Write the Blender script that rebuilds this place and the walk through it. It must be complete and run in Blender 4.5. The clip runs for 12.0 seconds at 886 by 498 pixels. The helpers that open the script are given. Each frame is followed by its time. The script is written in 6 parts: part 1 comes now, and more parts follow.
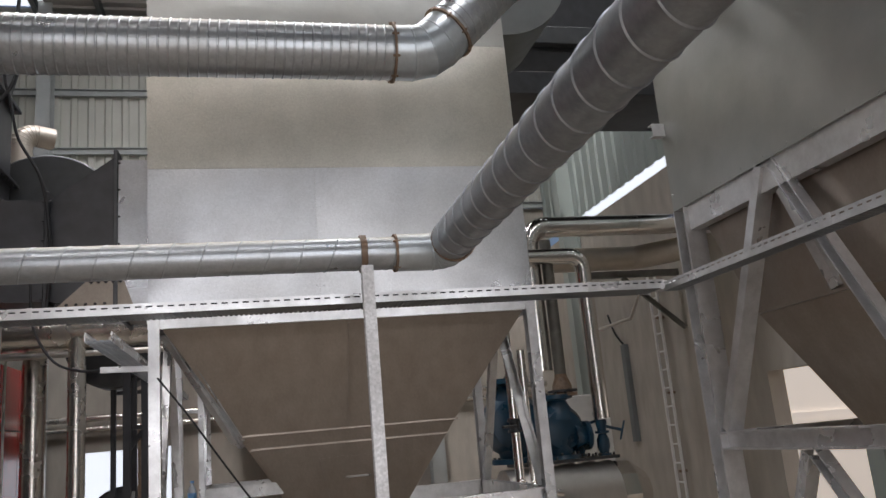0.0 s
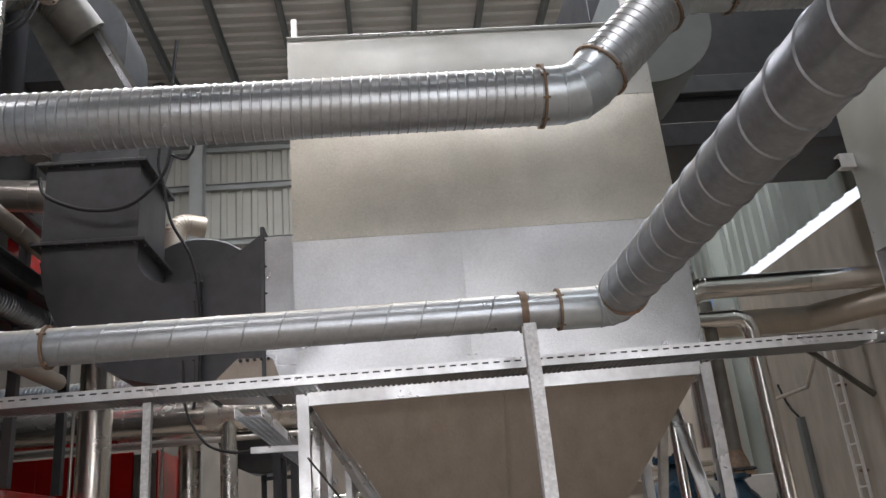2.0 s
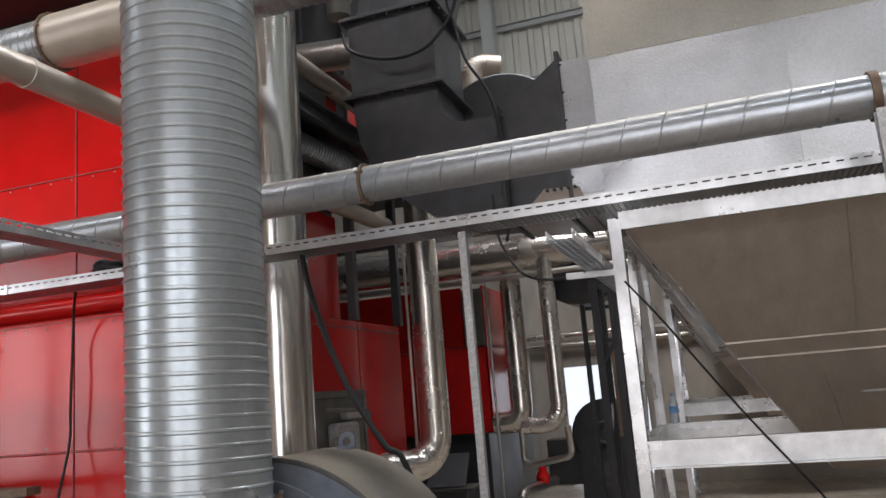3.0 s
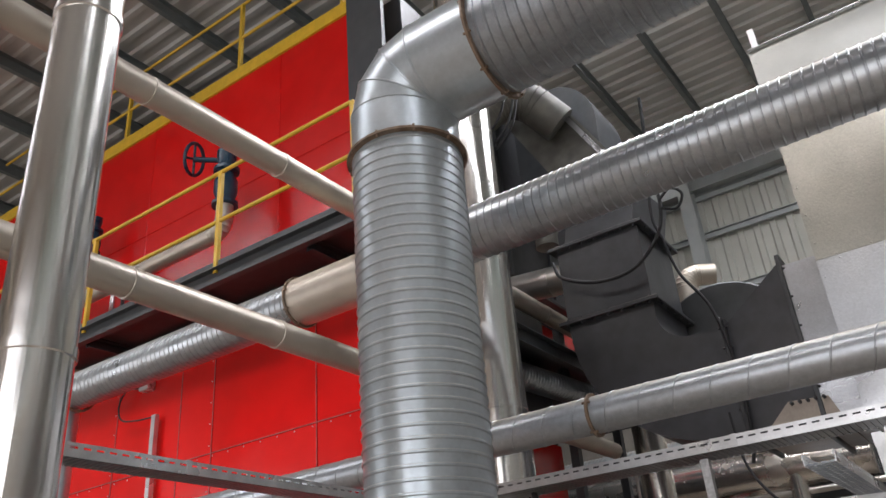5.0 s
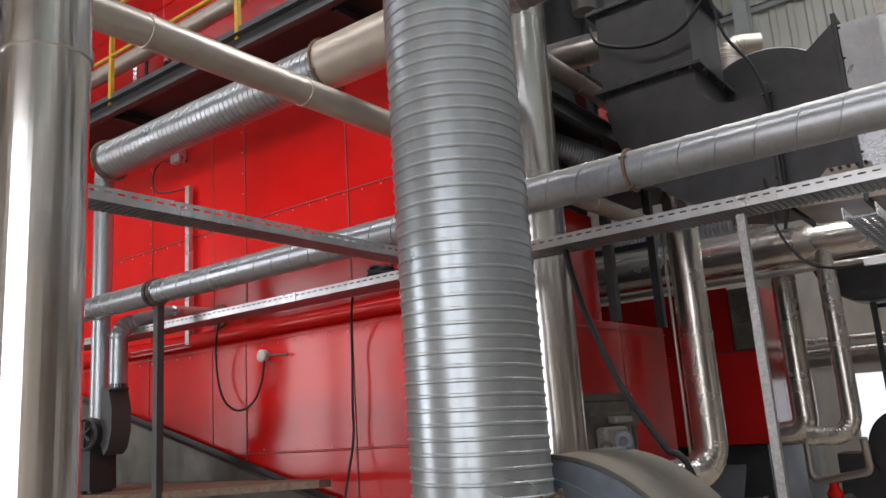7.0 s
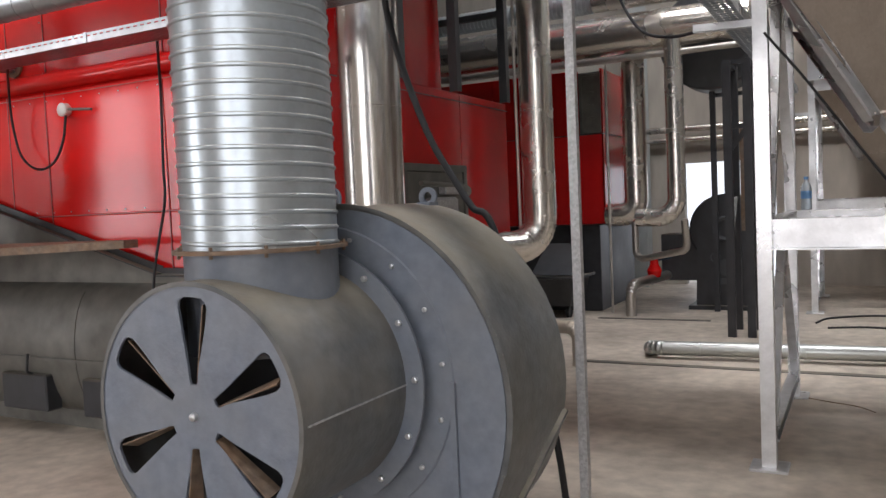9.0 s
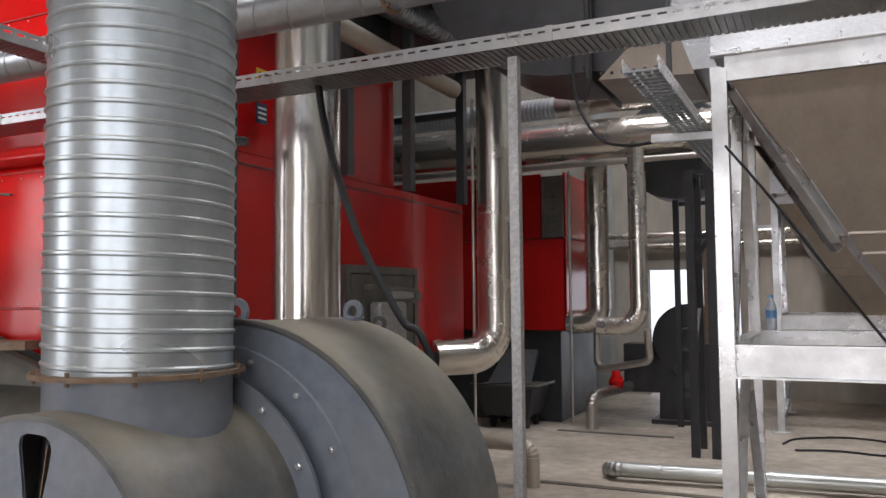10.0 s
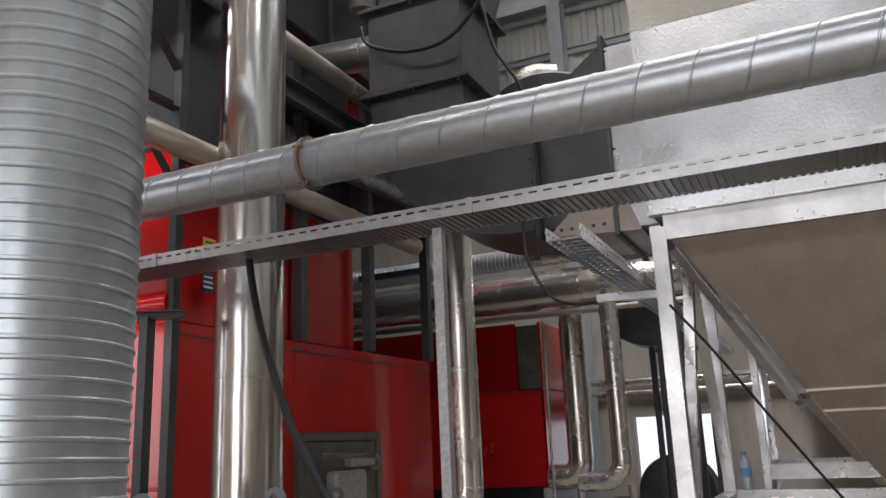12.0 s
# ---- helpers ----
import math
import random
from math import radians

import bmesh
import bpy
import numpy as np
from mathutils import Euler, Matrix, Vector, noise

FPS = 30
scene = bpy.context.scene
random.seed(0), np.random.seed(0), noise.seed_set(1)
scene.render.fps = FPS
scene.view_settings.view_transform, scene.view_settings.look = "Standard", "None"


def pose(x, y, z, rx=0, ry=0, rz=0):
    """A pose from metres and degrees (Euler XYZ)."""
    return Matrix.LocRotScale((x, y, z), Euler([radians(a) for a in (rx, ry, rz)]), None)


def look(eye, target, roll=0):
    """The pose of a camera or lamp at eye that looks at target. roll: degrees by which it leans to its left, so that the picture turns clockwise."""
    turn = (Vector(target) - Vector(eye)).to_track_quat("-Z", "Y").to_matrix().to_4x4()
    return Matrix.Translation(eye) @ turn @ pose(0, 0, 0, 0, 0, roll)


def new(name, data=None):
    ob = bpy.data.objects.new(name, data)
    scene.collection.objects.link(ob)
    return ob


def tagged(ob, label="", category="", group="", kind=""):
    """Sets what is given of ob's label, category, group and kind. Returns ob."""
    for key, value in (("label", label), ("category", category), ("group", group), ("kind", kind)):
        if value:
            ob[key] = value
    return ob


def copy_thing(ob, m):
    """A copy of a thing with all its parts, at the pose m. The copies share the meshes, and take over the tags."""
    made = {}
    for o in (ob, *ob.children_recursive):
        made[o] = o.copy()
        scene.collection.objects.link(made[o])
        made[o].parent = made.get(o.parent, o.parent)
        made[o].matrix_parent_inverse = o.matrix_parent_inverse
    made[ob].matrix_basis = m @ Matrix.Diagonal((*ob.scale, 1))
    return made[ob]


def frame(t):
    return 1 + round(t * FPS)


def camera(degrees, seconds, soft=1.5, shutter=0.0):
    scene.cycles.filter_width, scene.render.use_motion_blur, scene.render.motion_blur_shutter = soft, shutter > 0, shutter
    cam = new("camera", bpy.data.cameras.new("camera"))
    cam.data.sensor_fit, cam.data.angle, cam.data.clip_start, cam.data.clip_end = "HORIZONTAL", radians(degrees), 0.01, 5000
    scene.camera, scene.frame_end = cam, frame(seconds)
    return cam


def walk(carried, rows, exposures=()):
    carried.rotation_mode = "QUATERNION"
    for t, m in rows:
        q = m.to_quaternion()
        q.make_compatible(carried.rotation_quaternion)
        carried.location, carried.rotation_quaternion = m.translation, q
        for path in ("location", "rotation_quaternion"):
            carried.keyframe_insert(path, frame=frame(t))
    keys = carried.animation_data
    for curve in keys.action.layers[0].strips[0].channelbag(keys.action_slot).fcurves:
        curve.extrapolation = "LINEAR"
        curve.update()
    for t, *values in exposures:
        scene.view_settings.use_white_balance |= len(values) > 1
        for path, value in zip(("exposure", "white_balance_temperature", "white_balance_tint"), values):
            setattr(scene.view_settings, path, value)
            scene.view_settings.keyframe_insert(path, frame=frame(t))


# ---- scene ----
cam = camera(58.0, 12.0)
METRES, EYE, TURN = 2.3, 1.64, -14.0
ROWS = [
    (0.0, 0.0, 0.0, 0.0, 1.18, 13.09, 5.07),
    (0.5, -0.0027, 0.0253, -0.001, 8.96, 13.5, 3.98),
    (1.0, -0.0298, 0.0655, 0.0053, 10.73, 21.25, 4.13),
    (1.5, -0.0559, 0.1023, 0.0045, 11.28, 23.85, 5.01),
    (2.0, -0.0683, 0.158, -0.0035, 11.18, 19.8, 5.15),
    (2.5, -0.084, 0.2259, -0.0091, 19.48, 15.11, 4.01),
    (3.0, -0.1101, 0.2528, -0.0211, 33.32, 10.28, 4.62),
    (3.5, -0.1421, 0.2583, -0.0136, 44.45, 11.3, 4.43),
    (3.7, -0.1422, 0.253, -0.0117, 46.21, 14.2, 4.44),
    (5.3, -0.1148, 0.2394, 0.0052, 49.33, 27.67, 4.55),
    (5.5, -0.1232, 0.2436, 0.0047, 49.54, 26.65, 4.4),
    (6.0, -0.1358, 0.2537, -0.0141, 50.23, 19.51, 3.71),
    (6.5, -0.1493, 0.2602, -0.0271, 50.96, 15.52, 3.63),
    (7.0, -0.1737, 0.2699, -0.0423, 51.17, 12.35, 3.9),
    (7.5, -0.2041, 0.2839, -0.0846, 48.33, 5.78, 4.93),
    (7.7, -0.2166, 0.2869, -0.0914, 46.65, 2.52, 5.11),
    (9.3, -0.1826, 0.483, -0.1115, 41.37, -3.32, 2.1),
    (9.5, -0.1921, 0.5162, -0.1058, 41.04, -2.18, 1.56),
    (10.0, -0.2303, 0.5924, -0.0762, 39.61, 3.49, 0.53),
    (10.5, -0.2337, 0.6252, -0.0478, 39.06, 6.47, 0.64),
    (11.0, -0.208, 0.6354, -0.0131, 39.06, 11.67, 1.05),
    (11.5, -0.188, 0.6466, -0.0026, 39.36, 15.51, 1.71),
    (12.0, -0.1726, 0.6839, -0.0279, 39.4, 13.76, 2.34),
]
walk(cam, [(t, pose(0, 0, EYE, 0, 0, TURN) @ pose(METRES * x, METRES * y, METRES * z, 90 + pitch, roll, yaw))
           for t, x, y, z, yaw, pitch, roll in ROWS],
     exposures=[(0.0, -0.74, 6100, 14), (2.0, -0.53, 6100, 14), (2.5, -0.68, 6100, 14), (3.5, -0.6, 6100, 14), (5.5, -0.6, 6100, 14), (6.2, -0.74, 6100, 14), (7.0, -0.6, 6100, 14), (7.5, -0.58, 6100, 14), (9.5, -0.2, 6100, 14), (10.0, -0.36, 6100, 14), (10.5, -0.52, 6100, 14), (11.0, -0.42, 6100, 14), (12.0, -0.5, 6100, 14)])

# ---- daylight: sky, a weak sun, and the sky's light in the hall's large openings ----
world = bpy.data.worlds.new("sky")
scene.world = world
world.use_nodes = True
wn = world.node_tree
sky = wn.nodes.new("ShaderNodeTexSky")
sky.sky_type = "NISHITA"
sky.sun_disc = False
sky.sun_elevation = radians(48)
sky.sun_rotation = radians(200)
sky.dust_density = 8.0
wn.nodes["Background"].inputs["Strength"].default_value = 0.15
wn.links.new(sky.outputs[0], wn.nodes["Background"].inputs["Color"])
sun = new("sun", bpy.data.lights.new("sun", "SUN"))
sun.data.energy, sun.data.angle, sun.data.color = 2.0, radians(6), (1.0, 0.96, 0.9)
sun.rotation_euler = (radians(42), 0, radians(-20))


def opening_light(name, centre, towards, w, h, watts, colour=(1.0, 0.985, 0.96)):
    """Skylight entering through an opening of the hall."""
    la = bpy.data.lights.new(name, "AREA")
    la.shape, la.size, la.size_y, la.energy, la.color = "RECTANGLE", w, h, watts, colour
    ob = new(name, la)
    ob.matrix_world = look(centre, towards)
    return ob


opening_light("gate_daylight", (1.0, -8.7, 3.0), (0.6, 5.0, 2.4), 9.0, 5.2, 600)
opening_light("left_gate_daylight", (-15.6, -6.45, 3.0), (-4.0, 0.5, 2.4), 4.3, 5.0, 420)
opening_light("roof_light_daylight", (-4.5, -0.6, 9.27), (-4.5, -0.55, 0.0), 19.0, 1.1, 720)
# two rear strips added out of view to brighten the back of the hall
opening_light("roof_light_daylight", (0.6, 6.8, 9.27), (0.6, 6.85, 0.0), 7.6, 1.1, 700)
opening_light("roof_light_daylight", (0.6, 9.0, 9.27), (0.6, 9.05, 0.0), 7.6, 0.8, 330)


# ---- materials ----
def material(name, base, rough=0.5, metal=0.0, vary=0.12, grain=6.0, bump=0.0, bump_scale=60.0, tint=None,
             stain=0.0, stain_scale=1.2, stretch=(1, 1, 1), rough_vary=0.10, coat=0.0, island=0.0, speck=0.0, dust=0.0, wave=0.0, wave_scale=2.0):
    m = bpy.data.materials.new(name)
    m.use_nodes = True
    n, l = m.node_tree.nodes, m.node_tree.links
    b = n["Principled BSDF"]
    b.inputs["Metallic"].default_value = metal
    b.inputs["Coat Weight"].default_value = coat
    b.inputs["Coat Roughness"].default_value = 0.08
    tc = n.new("ShaderNodeTexCoord")
    mp = n.new("ShaderNodeMapping")
    mp.inputs["Scale"].default_value = stretch
    geo = n.new("ShaderNodeNewGeometry")
    l.new(geo.outputs["Position"], mp.inputs["Vector"])
    big = n.new("ShaderNodeTexNoise")
    big.inputs["Scale"].default_value, big.inputs["Detail"].default_value, big.inputs["Roughness"].default_value = stain_scale, 4, 0.55
    small = n.new("ShaderNodeTexNoise")
    small.inputs["Scale"].default_value, small.inputs["Detail"].default_value = grain, 5
    for t in (big, small):
        l.new(mp.outputs[0], t.inputs["Vector"])
    ramp = n.new("ShaderNodeValToRGB")
    dark = [c * (1 - vary) for c in base]
    light = [min(1, c * (1 + vary)) for c in base]
    ramp.color_ramp.elements[0].color, ramp.color_ramp.elements[1].color = (*dark, 1), (*light, 1)
    ramp.color_ramp.elements[0].position, ramp.color_ramp.elements[1].position = 0.3, 0.7
    l.new(small.outputs["Fac"], ramp.inputs["Fac"])
    colour = ramp.outputs["Color"]
    if stain > 0:
        mask = n.new("ShaderNodeValToRGB")
        mask.color_ramp.elements[0].position, mask.color_ramp.elements[1].position = 0.38, 0.86
        l.new(big.outputs["Fac"], mask.inputs["Fac"])
        mul = n.new("ShaderNodeMath")
        mul.operation = "MULTIPLY"
        mul.inputs[1].default_value = stain
        l.new(mask.outputs["Color"], mul.inputs[0])
        mix = n.new("ShaderNodeMix")
        mix.data_type = "RGBA"
        l.new(mul.outputs[0], mix.inputs["Factor"])
        l.new(colour, mix.inputs["A"])
        mix.inputs["B"].default_value = (*(tint or [c * 0.6 for c in base]), 1)
        colour = mix.outputs["Result"]
    if speck > 0:
        vor = n.new("ShaderNodeTexVoronoi")
        vor.inputs["Scale"].default_value = 90
        l.new(mp.outputs[0], vor.inputs["Vector"])
        hv = n.new("ShaderNodeHueSaturation")
        mr = n.new("ShaderNodeMapRange")
        mr.inputs["To Min"].default_value, mr.inputs["To Max"].default_value = 1 - speck, 1 + speck
        l.new(vor.outputs["Color"], mr.inputs["Value"])
        l.new(mr.outputs[0], hv.inputs["Value"])
        l.new(colour, hv.inputs["Color"])
        colour = hv.outputs["Color"]
    if island > 0:
        info = n.new("ShaderNodeObjectInfo")
        hs = n.new("ShaderNodeHueSaturation")
        mr = n.new("ShaderNodeMapRange")
        mr.inputs["To Min"].default_value, mr.inputs["To Max"].default_value = 1 - island, 1 + island
        l.new(info.outputs["Random"], mr.inputs["Value"])
        l.new(mr.outputs[0], hs.inputs["Value"])
        l.new(colour, hs.inputs["Color"])
        colour = hs.outputs["Color"]
    rough_add = None
    if dust > 0:
        sep = n.new("ShaderNodeSeparateXYZ")
        l.new(geo.outputs["Normal"], sep.inputs[0])
        up = n.new("ShaderNodeMapRange")
        up.inputs["From Min"].default_value, up.inputs["From Max"].default_value = 0.45, 0.95
        up.inputs["To Min"].default_value, up.inputs["To Max"].default_value = 0.0, dust
        l.new(sep.outputs["Z"], up.inputs["Value"])
        patch = n.new("ShaderNodeMapRange")
        patch.inputs["From Min"].default_value, patch.inputs["From Max"].default_value = 0.3, 0.6
        patch.inputs["To Min"].default_value = 0.45
        l.new(big.outputs["Fac"], patch.inputs["Value"])
        amount = n.new("ShaderNodeMath")
        amount.operation = "MULTIPLY"
        l.new(up.outputs[0], amount.inputs[0])
        l.new(patch.outputs[0], amount.inputs[1])
        dm = n.new("ShaderNodeMix")
        dm.data_type = "RGBA"
        l.new(amount.outputs[0], dm.inputs["Factor"])
        l.new(colour, dm.inputs["A"])
        dm.inputs["B"].default_value = (0.52, 0.435, 0.29, 1)
        colour = dm.outputs["Result"]
        mm = n.new("ShaderNodeMapRange")
        mm.inputs["To Min"].default_value, mm.inputs["To Max"].default_value = metal, 0.0
        l.new(amount.outputs[0], mm.inputs["Value"])
        l.new(mm.outputs[0], b.inputs["Metallic"])
        rough_add = amount
    l.new(colour, b.inputs["Base Color"])
    rr = n.new("ShaderNodeMapRange")
    rr.interpolation_type = "SMOOTHSTEP"
    rr.inputs["From Min"].default_value, rr.inputs["From Max"].default_value = 0.12, 0.88
    rr.inputs["To Min"].default_value, rr.inputs["To Max"].default_value = max(0.02, rough - rough_vary), min(1, rough + rough_vary)
    l.new(big.outputs["Fac"], rr.inputs["Value"])
    if rough_add:
        ra = n.new("ShaderNodeMath")
        ra.operation = "MULTIPLY_ADD"
        ra.inputs[1].default_value = 0.45
        l.new(rough_add.outputs[0], ra.inputs[0])
        l.new(rr.outputs[0], ra.inputs[2])
        l.new(ra.outputs[0], b.inputs["Roughness"])
    else:
        l.new(rr.outputs[0], b.inputs["Roughness"])
    if bump > 0:
        bn = n.new("ShaderNodeTexNoise")
        bn.inputs["Scale"].default_value, bn.inputs["Detail"].default_value = bump_scale, 3
        l.new(mp.outputs[0], bn.inputs["Vector"])
        bp = n.new("ShaderNodeBump")
        bp.inputs["Strength"].default_value, bp.inputs["Distance"].default_value = bump, 0.01
        l.new(bn.outputs["Fac"], bp.inputs["Height"])
        l.new(bp.outputs[0], b.inputs["Normal"])
        if wave > 0:
            wt = n.new("ShaderNodeTexNoise")
            wt.inputs["Scale"].default_value, wt.inputs["Detail"].default_value = wave_scale, 2
            l.new(geo.outputs["Position"], wt.inputs["Vector"])
            wb = n.new("ShaderNodeBump")
            wb.inputs["Strength"].default_value, wb.inputs["Distance"].default_value = wave, 0.08
            l.new(wt.outputs["Fac"], wb.inputs["Height"])
            l.new(wb.outputs[0], bp.inputs["Normal"])
    return m


M = {}
M["galv"] = material("galvanised_duct", (0.475, 0.525, 0.555), 0.31, 0.66, 0.06, 30, 0.03, 25, (0.46, 0.47, 0.47), 0.3, 1.6, rough_vary=0.05, speck=0.03, dust=0.7)
M["galv_dull"] = material("dull_galvanised_duct", (0.31, 0.335, 0.36), 0.36, 0.8, 0.10, 30, 0.04, 25, (0.27, 0.26, 0.24), 0.4, 2.0, speck=0.06, dust=0.75)
M["galv_low"] = material("dust_filmed_galvanised_duct", (0.43, 0.465, 0.50), 0.31, 0.8, 0.08, 30, 0.03, 25, (0.38, 0.37, 0.35), 0.4, 1.8, speck=0.05, dust=0.6)
M["seam"] = material("riveted_seam_edge", (0.42, 0.14, 0.13), 0.4, 0.3, 0.2, 20)
M["galv_frame"] = material("galvanised_section", (0.66, 0.665, 0.67), 0.31, 0.72, 0.12, 14, 0.05, 30, (0.42, 0.41, 0.40), 0.5, 3.0, speck=0.04)
M["spangle"] = material("spangled_galvanised_post", (0.50, 0.50, 0.50), 0.45, 0.6, 0.16, 60, 0.06, 50, (0.38, 0.37, 0.36), 0.5, 3.0, speck=0.16)
M["sheet"] = material("embossed_aluminium_sheet", (0.56, 0.575, 0.60), 0.30, 0.85, 0.07, 5, 0.15, 80, (0.42, 0.42, 0.40), 0.7, 0.8, speck=0.07, wave=0.22, wave_scale=1.6)
M["hopper_sheet"] = material("dusty_hopper_sheet", (0.295, 0.252, 0.212), 0.38, 0.6, 0.10, 9, 0.12, 60, (0.25, 0.215, 0.18), 0.4, 1.6, stretch=(1, 1, 0.6), speck=0.05, wave=0.12, wave_scale=1.2)
M["flue"] = material("matt_black_flue_paint", (0.048, 0.05, 0.056), 0.42, 0.0, 0.2, 9, 0.05, 30, (0.075, 0.072, 0.068), 0.5, 1.6, dust=0.3)
M["sheet_dark"] = material("dull_aluminium_sheet", (0.42, 0.43, 0.41), 0.36, 0.78, 0.08, 5, 0.08, 40, (0.33, 0.32, 0.28), 0.6, 1.0, wave=0.18, wave_scale=1.5)
M["galv_run"] = material("dusty_galvanised_duct", (0.41, 0.435, 0.455), 0.33, 0.78, 0.10, 30, 0.04, 25, (0.36, 0.345, 0.31), 0.5, 1.6, speck=0.05, dust=0.85)
M["steel_pale"] = material("pale_steel_jacket", (0.78, 0.74, 0.68), 0.25, 0.88, 0.05, 8, 0.04, 12, (0.56, 0.52, 0.46), 0.4, 2.5, wave=0.05, wave_scale=4.0)
# tan tone imitates a blurred reflection on the middle band
M["sheet_tan"] = material("reflection_tinted_sheet", (0.50, 0.485, 0.43), 0.36, 0.75, 0.07, 5, 0.13, 80, (0.38, 0.365, 0.30), 0.8, 0.7, speck=0.07, wave=0.2, wave_scale=1.5)
M["steel"] = material("polished_steel_jacket", (0.83, 0.81, 0.78), 0.19, 1.0, 0.05, 8, 0.05, 12, (0.56, 0.53, 0.48), 0.4, 3.0, stretch=(1, 1, 0.3), rough_vary=0.08, wave=0.05, wave_scale=4.0)
M["steel_dull"] = material("brushed_steel_jacket", (0.60, 0.57, 0.53), 0.34, 0.9, 0.06, 10, 0.06, 12, (0.46, 0.42, 0.37), 0.5, 3.0, rough_vary=0.08, wave=0.08, wave_scale=5.0)
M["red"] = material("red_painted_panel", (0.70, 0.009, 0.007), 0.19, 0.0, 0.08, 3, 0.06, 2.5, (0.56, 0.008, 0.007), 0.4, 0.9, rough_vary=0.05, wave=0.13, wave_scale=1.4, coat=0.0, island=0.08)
# same red, darkened: shade on side and far panels is put into colour
M["red_shaded"] = material("shaded_red_panel", (0.46, 0.011, 0.010), 0.2, 0.0, 0.10, 3, 0.05, 3.5, (0.26, 0.013, 0.012), 0.4, 0.9, coat=0.0, island=0.08)
M["black"] = material("black_painted_steel", (0.03, 0.031, 0.035), 0.46, 0.0, 0.25, 9, 0.05, 30, (0.045, 0.043, 0.04), 0.5, 1.6, dust=0.25)
M["charcoal"] = material("charcoal_painted_steel", (0.06, 0.065, 0.07), 0.48, 0.0, 0.15, 9, 0.04, 30, (0.085, 0.08, 0.075), 0.5, 1.6)
M["fan_grey"] = material("grey_fan_paint", (0.175, 0.20, 0.245), 0.38, 0.0, 0.13, 22, 0.13, 70, (0.22, 0.225, 0.23), 0.7, 4.0)
M["fan_rim"] = material("dusty_grey_fan_paint", (0.105, 0.112, 0.115), 0.36, 0.0, 0.28, 18, 0.13, 70, (0.21, 0.192, 0.16), 0.85, 3.6, dust=0.4)
M["rust"] = material("rusty_flange_steel", (0.20, 0.15, 0.11), 0.7, 0.3, 0.3, 30, 0.2, 60, (0.30, 0.15, 0.06), 0.5, 9)
M["yellow"] = material("yellow_rail_paint", (0.72, 0.46, 0.03), 0.4, 0.0, 0.1, 12, 0.04, 40, (0.5, 0.34, 0.05), 0.3, 4)
M["blue"] = material("blue_valve_paint", (0.008, 0.04, 0.075), 0.3, 0.0, 0.15, 10, 0.05, 40, (0.03, 0.07, 0.11), 0.4, 4)
M["concrete"] = material("concrete_floor", (0.54, 0.47, 0.385), 0.58, 0.0, 0.2, 9, 0.15, 60, (0.22, 0.18, 0.14), 0.85, 1.5, rough_vary=0.15)
M["plaster"] = material("raw_plaster_wall", (0.43, 0.392, 0.335), 0.85, 0.0, 0.14, 5, 0.15, 40, (0.32, 0.29, 0.25), 0.7, 0.6, stretch=(1, 1, 0.35))
M["cladding"] = material("cream_wall_cladding", (0.54, 0.54, 0.48), 0.5, 0.0, 0.06, 2, 0.02, 30, (0.38, 0.37, 0.32), 0.4, 0.8)
M["green_clad"] = material("grey_green_cladding", (0.34, 0.38, 0.35), 0.5, 0.0, 0.06, 2, 0.02, 30, (0.28, 0.31, 0.29), 0.4, 0.8)
M["roof"] = material("roof_sheet", (0.58, 0.565, 0.53), 0.55, 0.1, 0.06, 2, 0.02, 30, (0.38, 0.37, 0.35), 0.5, 0.7)
M["purlin"] = material("grey_painted_beam", (0.15, 0.165, 0.165), 0.5, 0.0, 0.1, 6, 0.03, 30, (0.2, 0.2, 0.19), 0.4, 2)
M["beam"] = material("light_grey_roof_beam", (0.40, 0.42, 0.41), 0.5, 0.0, 0.08, 5, 0.03, 30, (0.3, 0.3, 0.28), 0.4, 1.5)
M["rubber"] = material("black_cable_sheath", (0.012, 0.012, 0.013), 0.55, 0.0, 0.2, 30)
M["insul"] = material("pale_insulation_jacket", (0.52, 0.47, 0.40), 0.38, 0.5, 0.08, 8, 0.08, 14, (0.48, 0.42, 0.34), 0.4, 4, dust=0.7)
M["grime"] = material("grimy_steel_plate", (0.16, 0.155, 0.135), 0.5, 0.2, 0.25, 7, 0.1, 40, (0.07, 0.062, 0.052), 0.8, 2.2)
M["white"] = material("white_enamel", (0.72, 0.71, 0.68), 0.4, 0.0, 0.06, 8, 0, 30)
M["label_blue"] = material("blue_printed_film", (0.16, 0.36, 0.66), 0.4, 0.0, 0.1, 40)
M["copper"] = material("red_brown_pipe_jacket", (0.42, 0.17, 0.11), 0.28, 0.6, 0.1, 9, 0.04, 10)


def glass_material(name, colour, rough=0.02):
    m = bpy.data.materials.new(name)
    m.use_nodes = True
    b = m.node_tree.nodes["Principled BSDF"]
    b.inputs["Base Color"].default_value, b.inputs["Roughness"].default_value = (*colour, 1), rough
    b.inputs["Transmission Weight"].default_value, b.inputs["IOR"].default_value = 0.55, 1.15
    return m


M["bottle"] = glass_material("clear_bottle_plastic", (0.86, 0.94, 1.0), 0.08)


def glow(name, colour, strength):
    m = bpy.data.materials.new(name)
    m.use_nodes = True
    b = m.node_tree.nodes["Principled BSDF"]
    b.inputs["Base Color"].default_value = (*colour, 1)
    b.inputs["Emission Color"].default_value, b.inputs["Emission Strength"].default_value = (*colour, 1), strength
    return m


M["backdrop"] = glow("bright_overcast_distance", (0.93, 0.97, 1.0), 1.4)
# emission stands in for sunlight on the yard wall
M["yard"] = glow("glowing_yard_wall", (0.80, 0.72, 0.62), 0.75)
